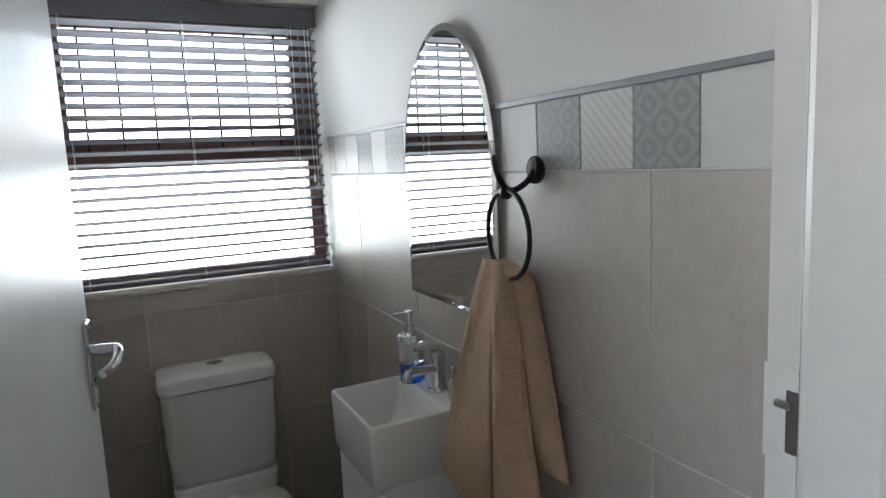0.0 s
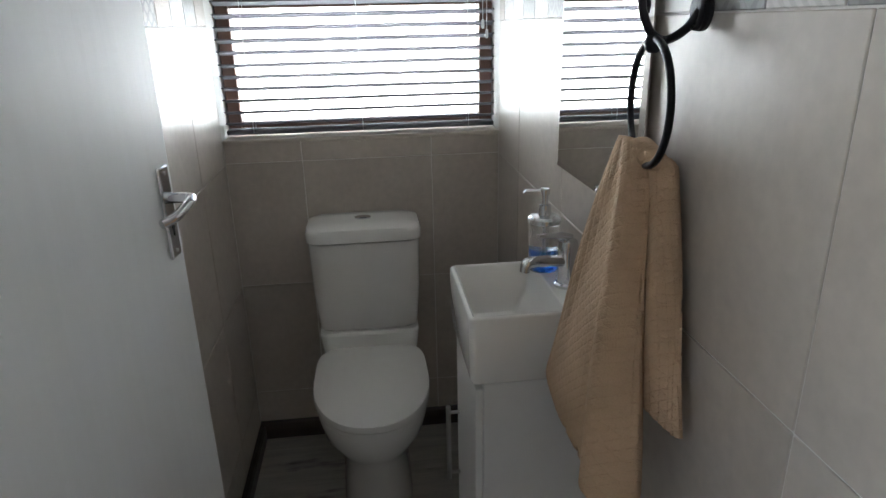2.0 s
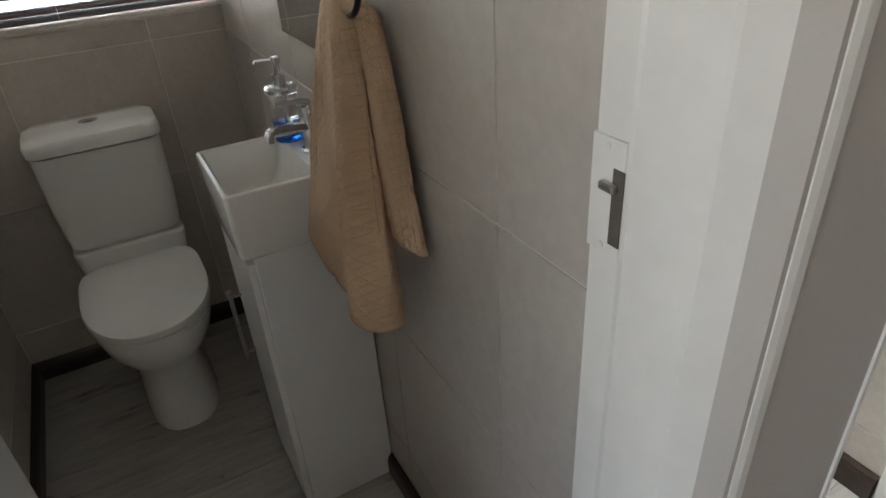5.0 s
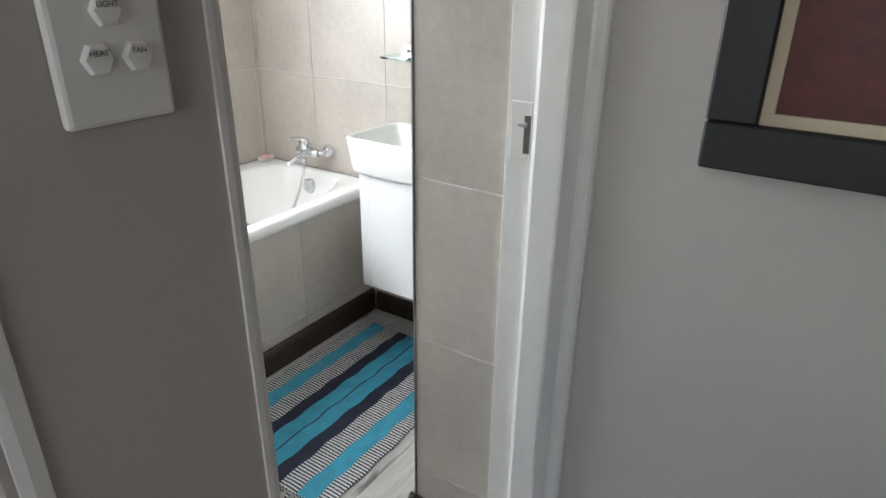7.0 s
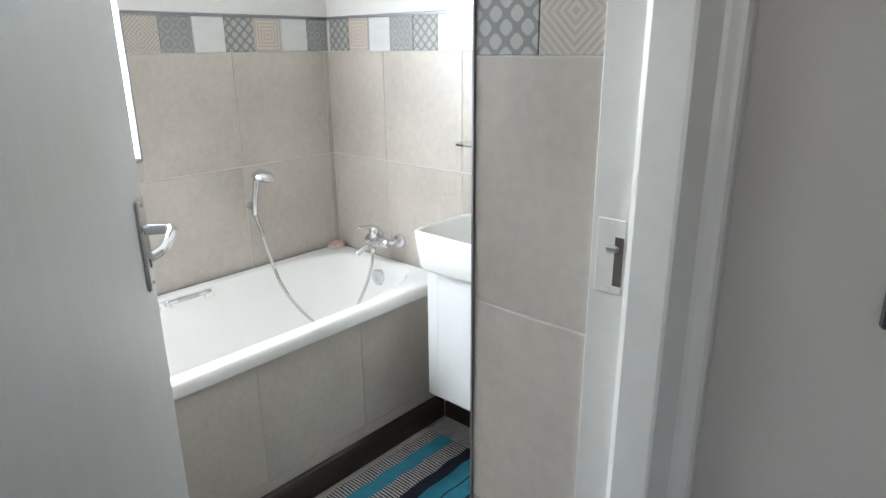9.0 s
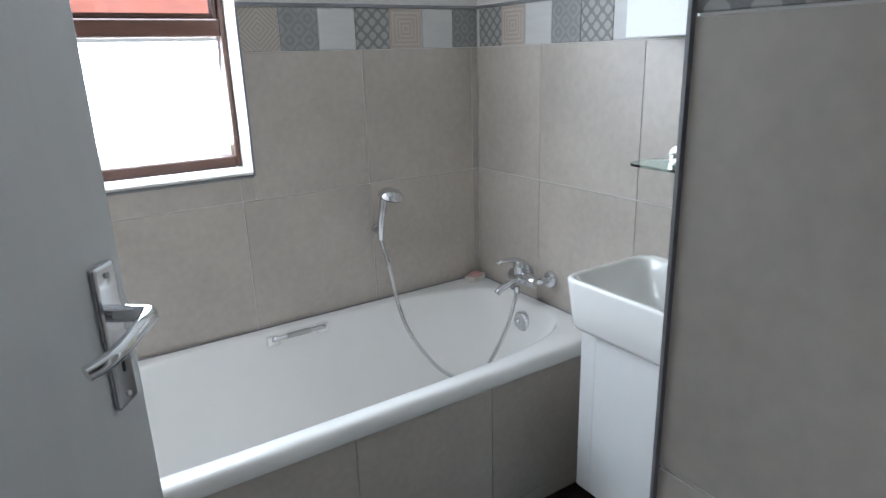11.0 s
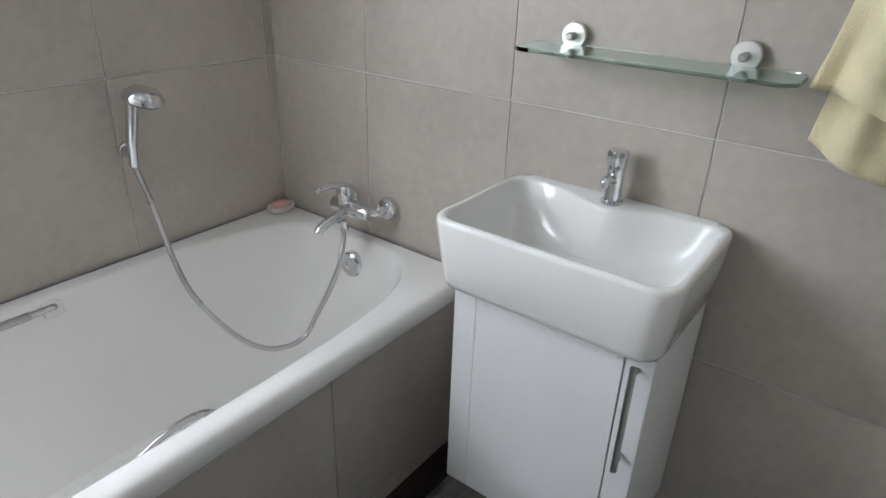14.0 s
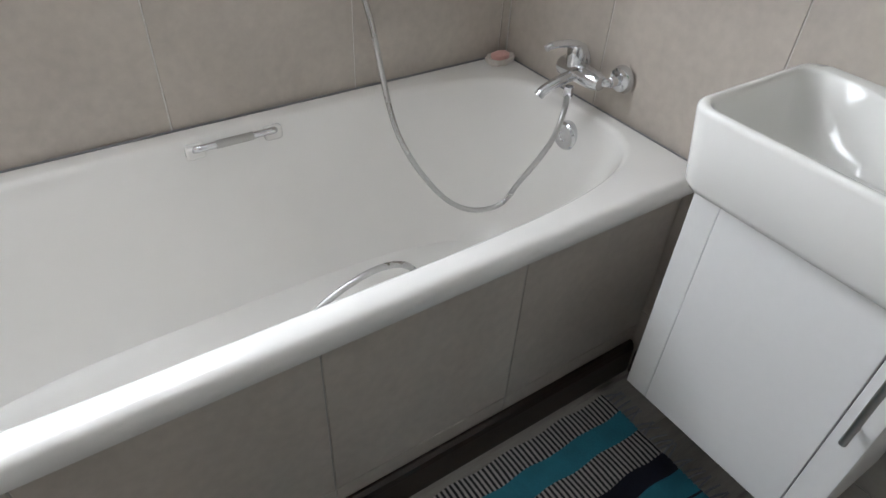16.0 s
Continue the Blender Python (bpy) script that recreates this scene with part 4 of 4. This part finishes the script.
part("frame", ring_frame(-0.030, 0, -W, 0, 0, Hh, fw, 0.004), M_blackframe, pic)
part("mount", ring_frame(-0.016, -0.004, -W + fw, -fw, fw, Hh - fw, 0.020, 0.001), M_beige, pic, "beige inner mount")
pt = part("print", boxes((-0.010, -0.004, -W + fw + 0.02, -fw - 0.02, fw + 0.02, Hh - fw - 0.02)), M_paint, pic, "dark red abstract print")
shp = part("painted_shape", loft([[(x, -0.30 + 0.07 * math.cos(a) * (1 + 0.3 * math.sin(3 * a)), 0.33 + 0.11 * math.sin(a)) for a in [2 * math.pi * i / 40 for i in range(40)]] for x in (-0.0102, -0.0106)]), material("bluish_paint", (0.28, 0.27, 0.36), 0.4, spread=0.5, big=15, fine=60, bump=0.2), pt, "pale bluish painted shape")

sw = thing("switch_plate", "white wall switch plate with printed hexagonal keys", "switch", (1.116, HALL_Y - 0.001, 1.480))
sw.scale = (1.12, 1.12, 1.12)
part("plate", boxes((-0.031, 0.031, -0.008, 0, -0.054, 0.054), bevel=0.003, segs=2), M_switch, sw)
for x, z, word in ((-0.017, 0.026, ""), (0.008, 0.026, "LIGHT"), (-0.001, 0.003, "LIGHT"), (-0.010, -0.020, "HEAT"), (0.012, -0.020, "FAN")):
    hexa = [[(x + r * math.cos(radians(60 * i)) * 1.0, y, z + r * math.sin(radians(60 * i))) for i in range(6)] for r, y in ((0.0086, -0.0075), (0.0082, -0.0105), (0.0072, -0.0116))]
    key = part("key", loft(hexa), M_switch, sw)
    if word:
        cu = bpy.data.curves.new("word", "FONT")
        cu.body, cu.size, cu.align_x, cu.align_y, cu.extrude = word, 0.0042, "CENTER", "CENTER", 0.0001
        tx = new("word", cu)
        dg = bpy.context.evaluated_depsgraph_get()
        me = bpy.data.meshes.new_from_object(tx.evaluated_get(dg))
        bpy.data.objects.remove(tx)
        me.materials.clear()
        me.materials.append(M_ink)
        wo = new("print", me)
        wo.parent = key
        wo.location, wo.rotation_euler = (x, -0.0122, z + 0.003), (radians(90), 0, 0)

# ---- bathroom: bath ----
bt = thing("bathtub", "white built-in bath with grip and tiled side", "bathtub", (2.07, 2.33, 0.0))
bx, by = 2.07, 2.33
RZ = 0.638


def tub(x0, x1, y0, y1, z, p, n=72):
    return [(x - bx, y - by, z) for x, y, z in oval((x0 + x1) / 2, (y0 + y1) / 2, (x1 - x0) / 2, (y1 - y0) / 2, z, p, n)]


def tub_rect(x0, x1, y0, y1, z, n=72):
    out = []
    for i in range(n):
        t = 2 * math.pi * i / n
        c, s = math.cos(t), math.sin(t)
        k = 1 / max(abs(c), abs(s))
        out.append(((x0 + x1) / 2 + (x1 - x0) / 2 * c * k - bx, (y0 + y1) / 2 + (y1 - y0) / 2 * s * k - by, z))
    return out


A0, A1, C0, C1 = 1.208, 2.968, 1.983, 2.664
loops = [tub_rect(A0, A1, C0 + 0.026, C1, RZ - 0.046), tub_rect(A0, A1, C0 + 0.004, C1, RZ - 0.046), tub_rect(A0, A1, C0, C1, RZ - 0.041), tub_rect(A0, A1, C0, C1, RZ - 0.018), tub_rect(A0, A1, C0 + 0.003, C1, RZ - 0.007), tub_rect(A0, A1, C0 + 0.010, C1, RZ - 0.001), tub_rect(A0, A1, C0 + 0.020, C1, RZ + 0.001)]
loops += [tub(1.265, 2.940, 2.032, 2.630, RZ + 0.001, 4.0), tub(1.272, 2.933, 2.038, 2.623, RZ - 0.003, 4.0), tub(1.278, 2.926, 2.044, 2.616, RZ - 0.012, 4.0), tub(1.292, 2.912, 2.052, 2.604, RZ - 0.06, 3.8), tub(1.33, 2.875, 2.080, 2.580, RZ - 0.20, 3.5), tub(1.40, 2.825, 2.098, 2.555, RZ - 0.34, 3.3), tub(1.47, 2.76, 2.13, 2.515, RZ - 0.40, 3.4), tub(1.62, 2.60, 2.22, 2.42, RZ - 0.415, 3.0)]
part("tub", loft(loops, False, True), M_bath, bt, smooth=True)
gr = part("grip", tube(curve_points([(2.100 - bx, 2.622 - by, 0.606), (2.102 - bx, 2.600 - by, 0.622), (2.125 - bx, 2.592 - by, 0.627), (2.255 - bx, 2.592 - by, 0.627), (2.276 - bx, 2.600 - by, 0.622), (2.278 - bx, 2.622 - by, 0.606)], 6), 0.0075, 10), M_chrome, bt, "chrome grab handle", smooth=True)
for gx in (2.104, 2.274):
    part("grip_foot", boxes((gx - 0.020 - bx, gx + 0.020 - bx, 2.596 - by, 2.618 - by, 0.600, 0.630), bevel=0.006, segs=3), M_bath, gr, "white plastic grip foot", smooth=True)
part("sleeve", tube([(2.145 - bx, 2.5915 - by, 0.627), (2.225 - bx, 2.5915 - by, 0.627)], 0.0092, 12), M_steel, gr, "grey grip sleeve")
part("overflow", lathe([(0.036, 0.850), (0.036, 0.832), (0.031, 0.827), (0.012, 0.826), (0.010, 0.829)], 2.335 - by, 0.566, 28, "x"), M_chrome, bt, "round chrome overflow cover")
pn = structure("bath_panel", boxes((1.208, 2.968, 2.0225, 2.055, 0.0, 0.590)), M_grout, "grey tiled side of the bath", "bath panel")
tile_wall(pn, "y", 2.020, -1, (1.24, 1.675, 2.106, 2.530, 2.968), (0.0, 0.152, 0.590), M_tile)
seal = structure("trim", tube([(1.17, BY1 - 0.004, RZ + 0.003), (2.962, BY1 - 0.004, RZ + 0.003), (2.962, 1.99, RZ + 0.002)], 0.0025, 6), M_tin, "dark stained sealant along the bath", "sealant")

# bath mixer
mx = thing("bath_mixer", "chrome wall-mounted bath mixer with lever and spout", "bath mixer", (2.972, 2.30, 0.735))
for y in (-0.05, 0.085):
    part("wall_rose", lathe([(0.031, -0.008), (0.031, -0.012), (0.026, -0.022), (0.012, -0.026), (0.011, -0.05)], y, 0.0, 24, "x"), M_chrome, mx, smooth=True)
    part("elbow", tube(curve_points([(-0.040, y, 0.0), (-0.060, y + (0.008 if y < 0 else -0.008), 0.0), (-0.070, y + (0.03 if y < 0 else -0.02), 0.0)], 5), 0.010, 10), M_chrome, mx, smooth=True)
part("body", lathe([(0.016, -0.045), (0.021, -0.030), (0.023, 0.02), (0.023, 0.075), (0.018, 0.082)], -0.072, 0.0, 20, "y"), M_chrome, mx, smooth=True)
part("cartridge", lathe([(0.021, 0.010), (0.022, 0.030), (0.024, 0.046), (0.018, 0.058), (0.006, 0.061)], -0.072, 0.040, 20), M_chrome, mx, smooth=True)
part("lever", tube(curve_points([(-0.072, 0.040, 0.056), (-0.100, 0.044, 0.064), (-0.140, 0.050, 0.066), (-0.158, 0.052, 0.060)], 5), lambda u: 0.010 - 0.003 * u, 10), M_chrome, mx, smooth=True)
part("spout", tube(curve_points([(-0.085, 0.03, -0.006), (-0.125, 0.034, -0.016), (-0.160, 0.038, -0.030), (-0.172, 0.040, -0.042)], 5), lambda u: 0.013 - 0.002 * u, 12), M_chrome, mx, smooth=True)
part("hose_outlet", lathe([(0.010, -0.020), (0.011, -0.045)], -0.110, 0.010, 14), M_chrome, mx)

# hand shower
hs = thing("hand_shower", "chrome hand shower on its wall holder with metal hose", "shower", (2.520, 2.667, 0.905))
part("wall_holder", joined(lathe([(0.017, -0.009), (0.017, -0.018), (0.012, -0.024)], 0, 0, 18, "y"), tube([(-0.004, -0.02, 0), (-0.004, -0.05, 0.0)], 0.013, 12)), M_chrome, hs, smooth=False)
part("handle", tube([(-0.006, -0.048, -0.030), (-0.002, -0.052, 0.03), (0.010, -0.062, 0.115)], lambda u: 0.010 + 0.004 * u, 14), M_chrome, hs, smooth=True)
hd = part("head", lathe([(0.012, 0.030), (0.030, 0.026), (0.043, 0.012), (0.044, 0.002), (0.041, 0.0)], 0, 0, 28), M_chrome, hs, smooth=True)
hd.location, hd.rotation_euler = (0.024, -0.082, 0.118), (radians(14), radians(10), 0)
face = part("spray_face", lathe([(0.038, -0.001), (0.038, -0.003)], 0, 0, 28), M_slat, hd, "grey spray face")
hp = curve_points([(-0.006, -0.050, -0.030), (0.004, -0.075, -0.110), (-0.004, -0.185, -0.290), (0.060, -0.245, -0.430), (0.140, -0.275, -0.505), (0.225, -0.300, -0.510), (0.270, -0.320, -0.440), (0.280, -0.375, -0.330), (0.282, -0.400, -0.265), (0.310, -0.385, -0.222), (0.342, -0.355, -0.212)], 10)
part("hose", tube(hp, 0.0066, 10), M_hose, hs, "flexible ribbed metal hose", smooth=True)
pp = thing("bath_hose", "grey flexible hose lying in the bath", "hose", (2.27, 2.20, 0.228))
part("hose", tube(curve_points([(-0.175, 0.02, 0.0), (-0.150, 0.0, 0.160), (-0.095, 0.0, 0.232), (0.003, 0.0, 0.273), (0.078, 0.0, 0.271), (0.125, 0.0, 0.229), (0.150, 0.0, 0.140), (0.165, 0.02, 0.0)], 10), 0.0070, 10), M_hose, pp, smooth=True)

so = thing("soap_dish", "cream scalloped soap dish on the bath corner", "soap dish", (2.915, 2.622, RZ + 0.001))
part("dish", loft([[(k * (0.042 + 0.003 * math.cos(9 * a)) * math.cos(a), k * (0.028 + 0.002 * math.cos(9 * a)) * math.sin(a), z) for a in [2 * math.pi * i / 54 for i in range(54)]] for k, z in ((0.7, 0.0), (0.95, 0.010), (1.0, 0.020), (0.92, 0.020), (0.75, 0.012))]), M_soapdish, so)
sp_ = thing("soap_bar", "pink bar of soap in the dish", "soap", (2.915, 2.622, RZ + 0.0135))
part("bar", loft([oval(0, 0, 0.020, 0.012, 0.0, 2.6), oval(0, 0, 0.026, 0.017, 0.004, 2.6), oval(0, 0, 0.026, 0.017, 0.014, 2.6), oval(0, 0, 0.020, 0.012, 0.018, 2.6)]), M_soap, sp_, smooth=True)

# ---- vanity ----


def dense(loop, k=6, cuts=14):
    """The rounded rectangle's four straight sides cut into short pieces."""
    out = []
    for i, p in enumerate(loop):
        out.append(p)
        if i % (k + 1) == k:
            q = loop[(i + 1) % len(loop)]
            out += [tuple(p[j] + (q[j] - p[j]) * c / cuts for j in range(3)) for c in range(1, cuts)]
    return out


def vanity_bowl(name, at, x0, x1, y0, y1, depth, label):
    """A wide basin with a thin rim, wide rounded corners and a curved tap deck swelling into the bowl from the wall side."""
    b = thing(name, label, "basin", at)

    def inner(d, z, r, swell):
        out = []
        for x, y, zz in dense(rrect(x0 + d, x1 - 0.012 - d * 0.9, y0 + d, y1 - d, z, r)):
            w = max(0.0, (x - (x0 + x1) / 2) / ((x1 - x0) / 2))
            out.append((x - swell * w * math.exp(-((y - (y0 + y1) / 2) / 0.075) ** 2), y, zz))
        return out

    outer = [(0.045, -depth, 0.030), (0.028, -depth + 0.002, 0.034), (0.018, -depth + 0.008, 0.038), (0.012, -depth + 0.020, 0.040), (0.005, -0.060, 0.042), (0.0, -0.010, 0.042), (0.001, -0.004, 0.042), (0.004, -0.001, 0.041), (0.007, 0.0, 0.040)]
    loops = [dense(rrect(x0 + d, x1, y0 + d, y1 - d, z, r)) for d, z, r in outer]
    loops += [inner(0.011, 0.0, 0.038, 0.056), inner(0.014, -0.002, 0.038, 0.058), inner(0.017, -0.008, 0.038, 0.060), inner(0.028, -0.045, 0.045, 0.060), inner(0.045, -0.085, 0.055, 0.045), inner(0.070, -0.108, 0.06, 0.025), inner(0.105, -0.116, 0.04, 0.01)]
    part("bowl", loft(loops), M_ceramic, b, smooth=True)
    cx, cy, zz = (x0 + x1) / 2 - 0.01, (y0 + y1) / 2, -0.116
    part("drain", lathe([(0.022, zz - 0.002), (0.022, zz + 0.003), (0.018, zz + 0.005), (0.010, zz + 0.003)], cx, cy, 20), M_chrome, b, "round chrome waste")
    return b


vanity_bowl("vanity_basin", (2.81, 1.655, 0.920), -0.160, 0.160, -0.222, 0.226, 0.146, "wide white ceramic basin with rounded corners")
vc = thing("vanity_cabinet", "white wall-hung vanity cabinet with one door", "cabinet", (2.81, 1.652, 0.0))
part("body", boxes((-0.090, 0.158, -0.196, 0.196, 0.285, 0.773), bevel=0.002), M_cab, vc)
for a, b in ((-0.196, -0.148), (0.146, 0.196)):
    part("stile", boxes((-0.110, -0.091, a, b, 0.285, 0.773), bevel=0.001), M_cab, vc)
vd = part("door", boxes((-0.112, -0.0915, -0.1465, 0.1445, 0.287, 0.771), bevel=0.0015), M_cab, vc)
bar_handle(vd, -0.112, -0.171, 0.568, 0.748, 0.0058, 0.026)
vt = mixer_tap("basin_tap", (2.930, 1.656, 0.920), 0.0, "chrome pillar tap at the back of the basin", 0.060)
for ch in list(vt.children):
    if ch.name.startswith("lever"):
        bpy.data.objects.remove(ch)
part("knob", loft([[(r * (1 + 0.10 * math.cos(6 * q)) * math.cos(q), r * (1 + 0.10 * math.cos(6 * q)) * math.sin(q), z) for q in [2 * math.pi * i / 48 for i in range(48)]] for r, z in ((0.018, 0.092), (0.0225, 0.097), (0.0235, 0.126), (0.022, 0.131), (0.016, 0.133))]), M_chrome, vt, "fluted chrome tap head", smooth=True)
vt.scale = (0.78, 0.78, 0.78)

sh = thing("glass_shelf", "green-edged glass shelf on two chrome brackets", "shelf", (2.972, 1.640, 1.185))
part("pane", loft([rrect(-0.125, -0.008, -0.252, 0.218, z, 0.03) for z in (0.0, 0.007)]), M_shelfglass, sh, "clear glass with green edge")
for y in (-0.155, 0.146):
    br = part("bracket", lathe([(0.024, -0.0075), (0.024, -0.016), (0.0225, -0.018), (0.010, -0.0185)], y, 0.022, 32, "x"), M_nickel, sh, "round satin metal bracket")
    part("pin", lathe([(0.0075, -0.0186), (0.0075, -0.036), (0.0055, -0.038)], y, 0.022, 16, "x"), M_steel, br, smooth=True)

mc = thing("mirror_cabinet", "white bathroom cabinet with mirrored doors", "cabinet", (2.9645, 1.640, 1.50))
part("body", boxes((-0.088, 0, -0.25, 0.25, 0.0, 0.55), bevel=0.002), M_cab, mc)
for s in (-1, 1):
    dr = part("door", boxes((-0.106, -0.090, min(s * 0.002, s * 0.25), max(s * 0.002, s * 0.25), 0.0, 0.55), bevel=0.001), M_cab, mc)
    part("glass", boxes((-0.109, -0.1065, min(s * 0.03, s * 0.225), max(s * 0.03, s * 0.225), 0.10, 0.53)), M_mirror, dr, "mirror glass")
    part("knob", lathe([(0.006, -0.1065), (0.010, -0.122), (0.008, -0.127)], s * 0.02, 0.07, 14, "x"), M_steel, dr)

yt = thing("bath_towel", "pale yellow terry towel hanging on the wall", "towel", (2.925, 1.262, 1.66))
cloth("front_layer", draped(bmesh.new(), (0.040, -0.16), (0.112, -0.19), 0.0, lambda u: -0.478 - 0.10 * u + 0.012 * math.sin(7 * u), 2.3, 0.020, 0.0, -0.030, phase=1.0), 0.010, M_yellow, yt)
cloth("back_layer", draped(bmesh.new(), (0.035, -0.15), (0.100, -0.17), 0.0, lambda u: -0.560 - 0.045 * math.sin(3 * u), 2.1, 0.013, 0.024, 0.006, phase=2.0), 0.010, M_yellow, yt)
rail = thing("towel_rail", "chrome towel rail fixed to the tiled wall", "towel rail", (2.972, 1.22, 1.672))
part("bar", tube([(-0.047, -0.30, 0), (-0.047, 0.15, 0)], 0.008, 12), M_chrome, rail, smooth=True)
for y in (-0.28, 0.145):
    part("post", tube([(0, y, 0), (-0.047, y, 0)], 0.009, 10), M_chrome, rail)

# ---- rug ----
rg = thing("rag_rug", "striped turquoise, navy and grey woven cotton rug", "rug", (2.365, 1.655, 0.0))
y = 0.315
STR = [(M_hatch, 0.060), (M_cyan, 0.062), (M_hatch, 0.075), (M_navy, 0.050), (M_cyan, 0.062), (M_navy, 0.006), (M_cyan, 0.062), (M_navy, 0.055), (M_hatch, 0.075), (M_cyan, 0.066), (M_hatch, 0.057)]
for k, (mat, w) in enumerate(STR):
    bm = bmesh.new()
    nx = 60
    rows = []
    for yy in (y, y - w / 2, y - w):
        rows.append([bm.verts.new((-0.47 + 0.94 * i / nx, yy + 0.003 * math.sin(0.6 * i + 9 * y), 0.0065 + 0.0012 * math.sin(0.9 * i + 40 * yy) + (0.001 if yy == y - w / 2 else 0))) for i in range(nx + 1)])
    for a, b in zip(rows, rows[1:]):
        for i in range(nx):
            bm.faces.new((a[i], b[i], b[i + 1], a[i + 1]))
    ext = bmesh.ops.extrude_face_region(bm, geom=list(bm.faces))
    for v in ext["geom"]:
        if isinstance(v, bmesh.types.BMVert):
            v.co.z = 0.001
    part("stripe", bm, mat, rg)
    y -= w
for sx in (-1, 1):
    fb = []
    for i in range(42):
        yy = 0.308 - i * 0.0150
        x = sx * 0.468
        q = random.uniform(-0.012, 0.012)
        fb.append(tube([(x, yy, 0.006), (x + sx * 0.018, yy + q * 0.5, 0.009), (x + sx * 0.034, yy + q, 0.006), (x + sx * 0.052, yy + q * 1.6, 0.003)], lambda u: 0.0030 - 0.001 * u, 5))
    part("fringe", joined(*fb), M_hatch if sx < 0 else material("grey_fringe", (0.26, 0.28, 0.31), 0.95, spread=0.4, fine=200), rg, "knotted cotton fringe")

# ---- outside ----
structure("ground", boxes((-400, 400, -400, 400, -0.55, -0.45)), M_paving, "pale paved ground outside", "ground")
structure("lawn", boxes((-14, 1.5, 8.0, 15.5, -0.449, -0.40)), M_lawn, "green lawn", "lawn")
structure("boundary_wall", boxes((-30, 30, 16.2, 16.45, -0.45, 1.35)), M_outwall, "white plastered boundary wall", "wall")
ho = thing("neighbour_house", "white neighbouring house with a red tiled roof", "house", (-2.0, 24.0, -0.45))
part("wall", boxes((-9, 11, -3, 4, 0, 2.9)), M_outwall, ho)
part("roof", loft([[(-9.6, -3.6, 2.85), (11.6, -3.6, 2.85), (11.6, 4.6, 2.85), (-9.6, 4.6, 2.85)], [(-8, -0.2, 4.1), (10, -0.2, 4.1), (10, 0.8, 4.1), (-8, 0.8, 4.1)]]), M_roof, ho)
for x in (-6, -2.5, 3, 7):
    wdw = part("window", boxes((x, x + 1.3, -3.03, -3.0, 1.0, 2.1)), M_winwood, ho)
    part("pane", boxes((x + 0.07, x + 1.23, -3.035, -3.031, 1.07, 2.03)), M_mirror, wdw)
bsh = thing("shrub", "green leafy shrub in the garden", "shrub", (0.2, 9.0, -0.40))
bb = bmesh.new()
for i in range(900):
    a, r, h = random.uniform(0, 2 * math.pi), 0.75 * random.random() ** 0.5, random.random()
    p = Vector((r * math.cos(a) * (1 - 0.5 * h), r * math.sin(a) * (1 - 0.5 * h), 0.1 + 1.05 * h))
    d1, d2 = Vector((random.gauss(0, 1), random.gauss(0, 1), random.gauss(0, 1))).normalized() * 0.07, Vector((random.gauss(0, 1), random.gauss(0, 1), random.gauss(0, 1))).normalized() * 0.03
    bb.faces.new([bb.verts.new(q) for q in (p - d1, p + d2, p + d1, p - d2)])
part("crown", bb, M_bush, bsh)
part("trunk", tube([(0, 0, 0), (0.02, 0, 0.5), (0, 0.03, 0.9)], lambda u: 0.03 - 0.02 * u, 8), M_skirt, bsh)
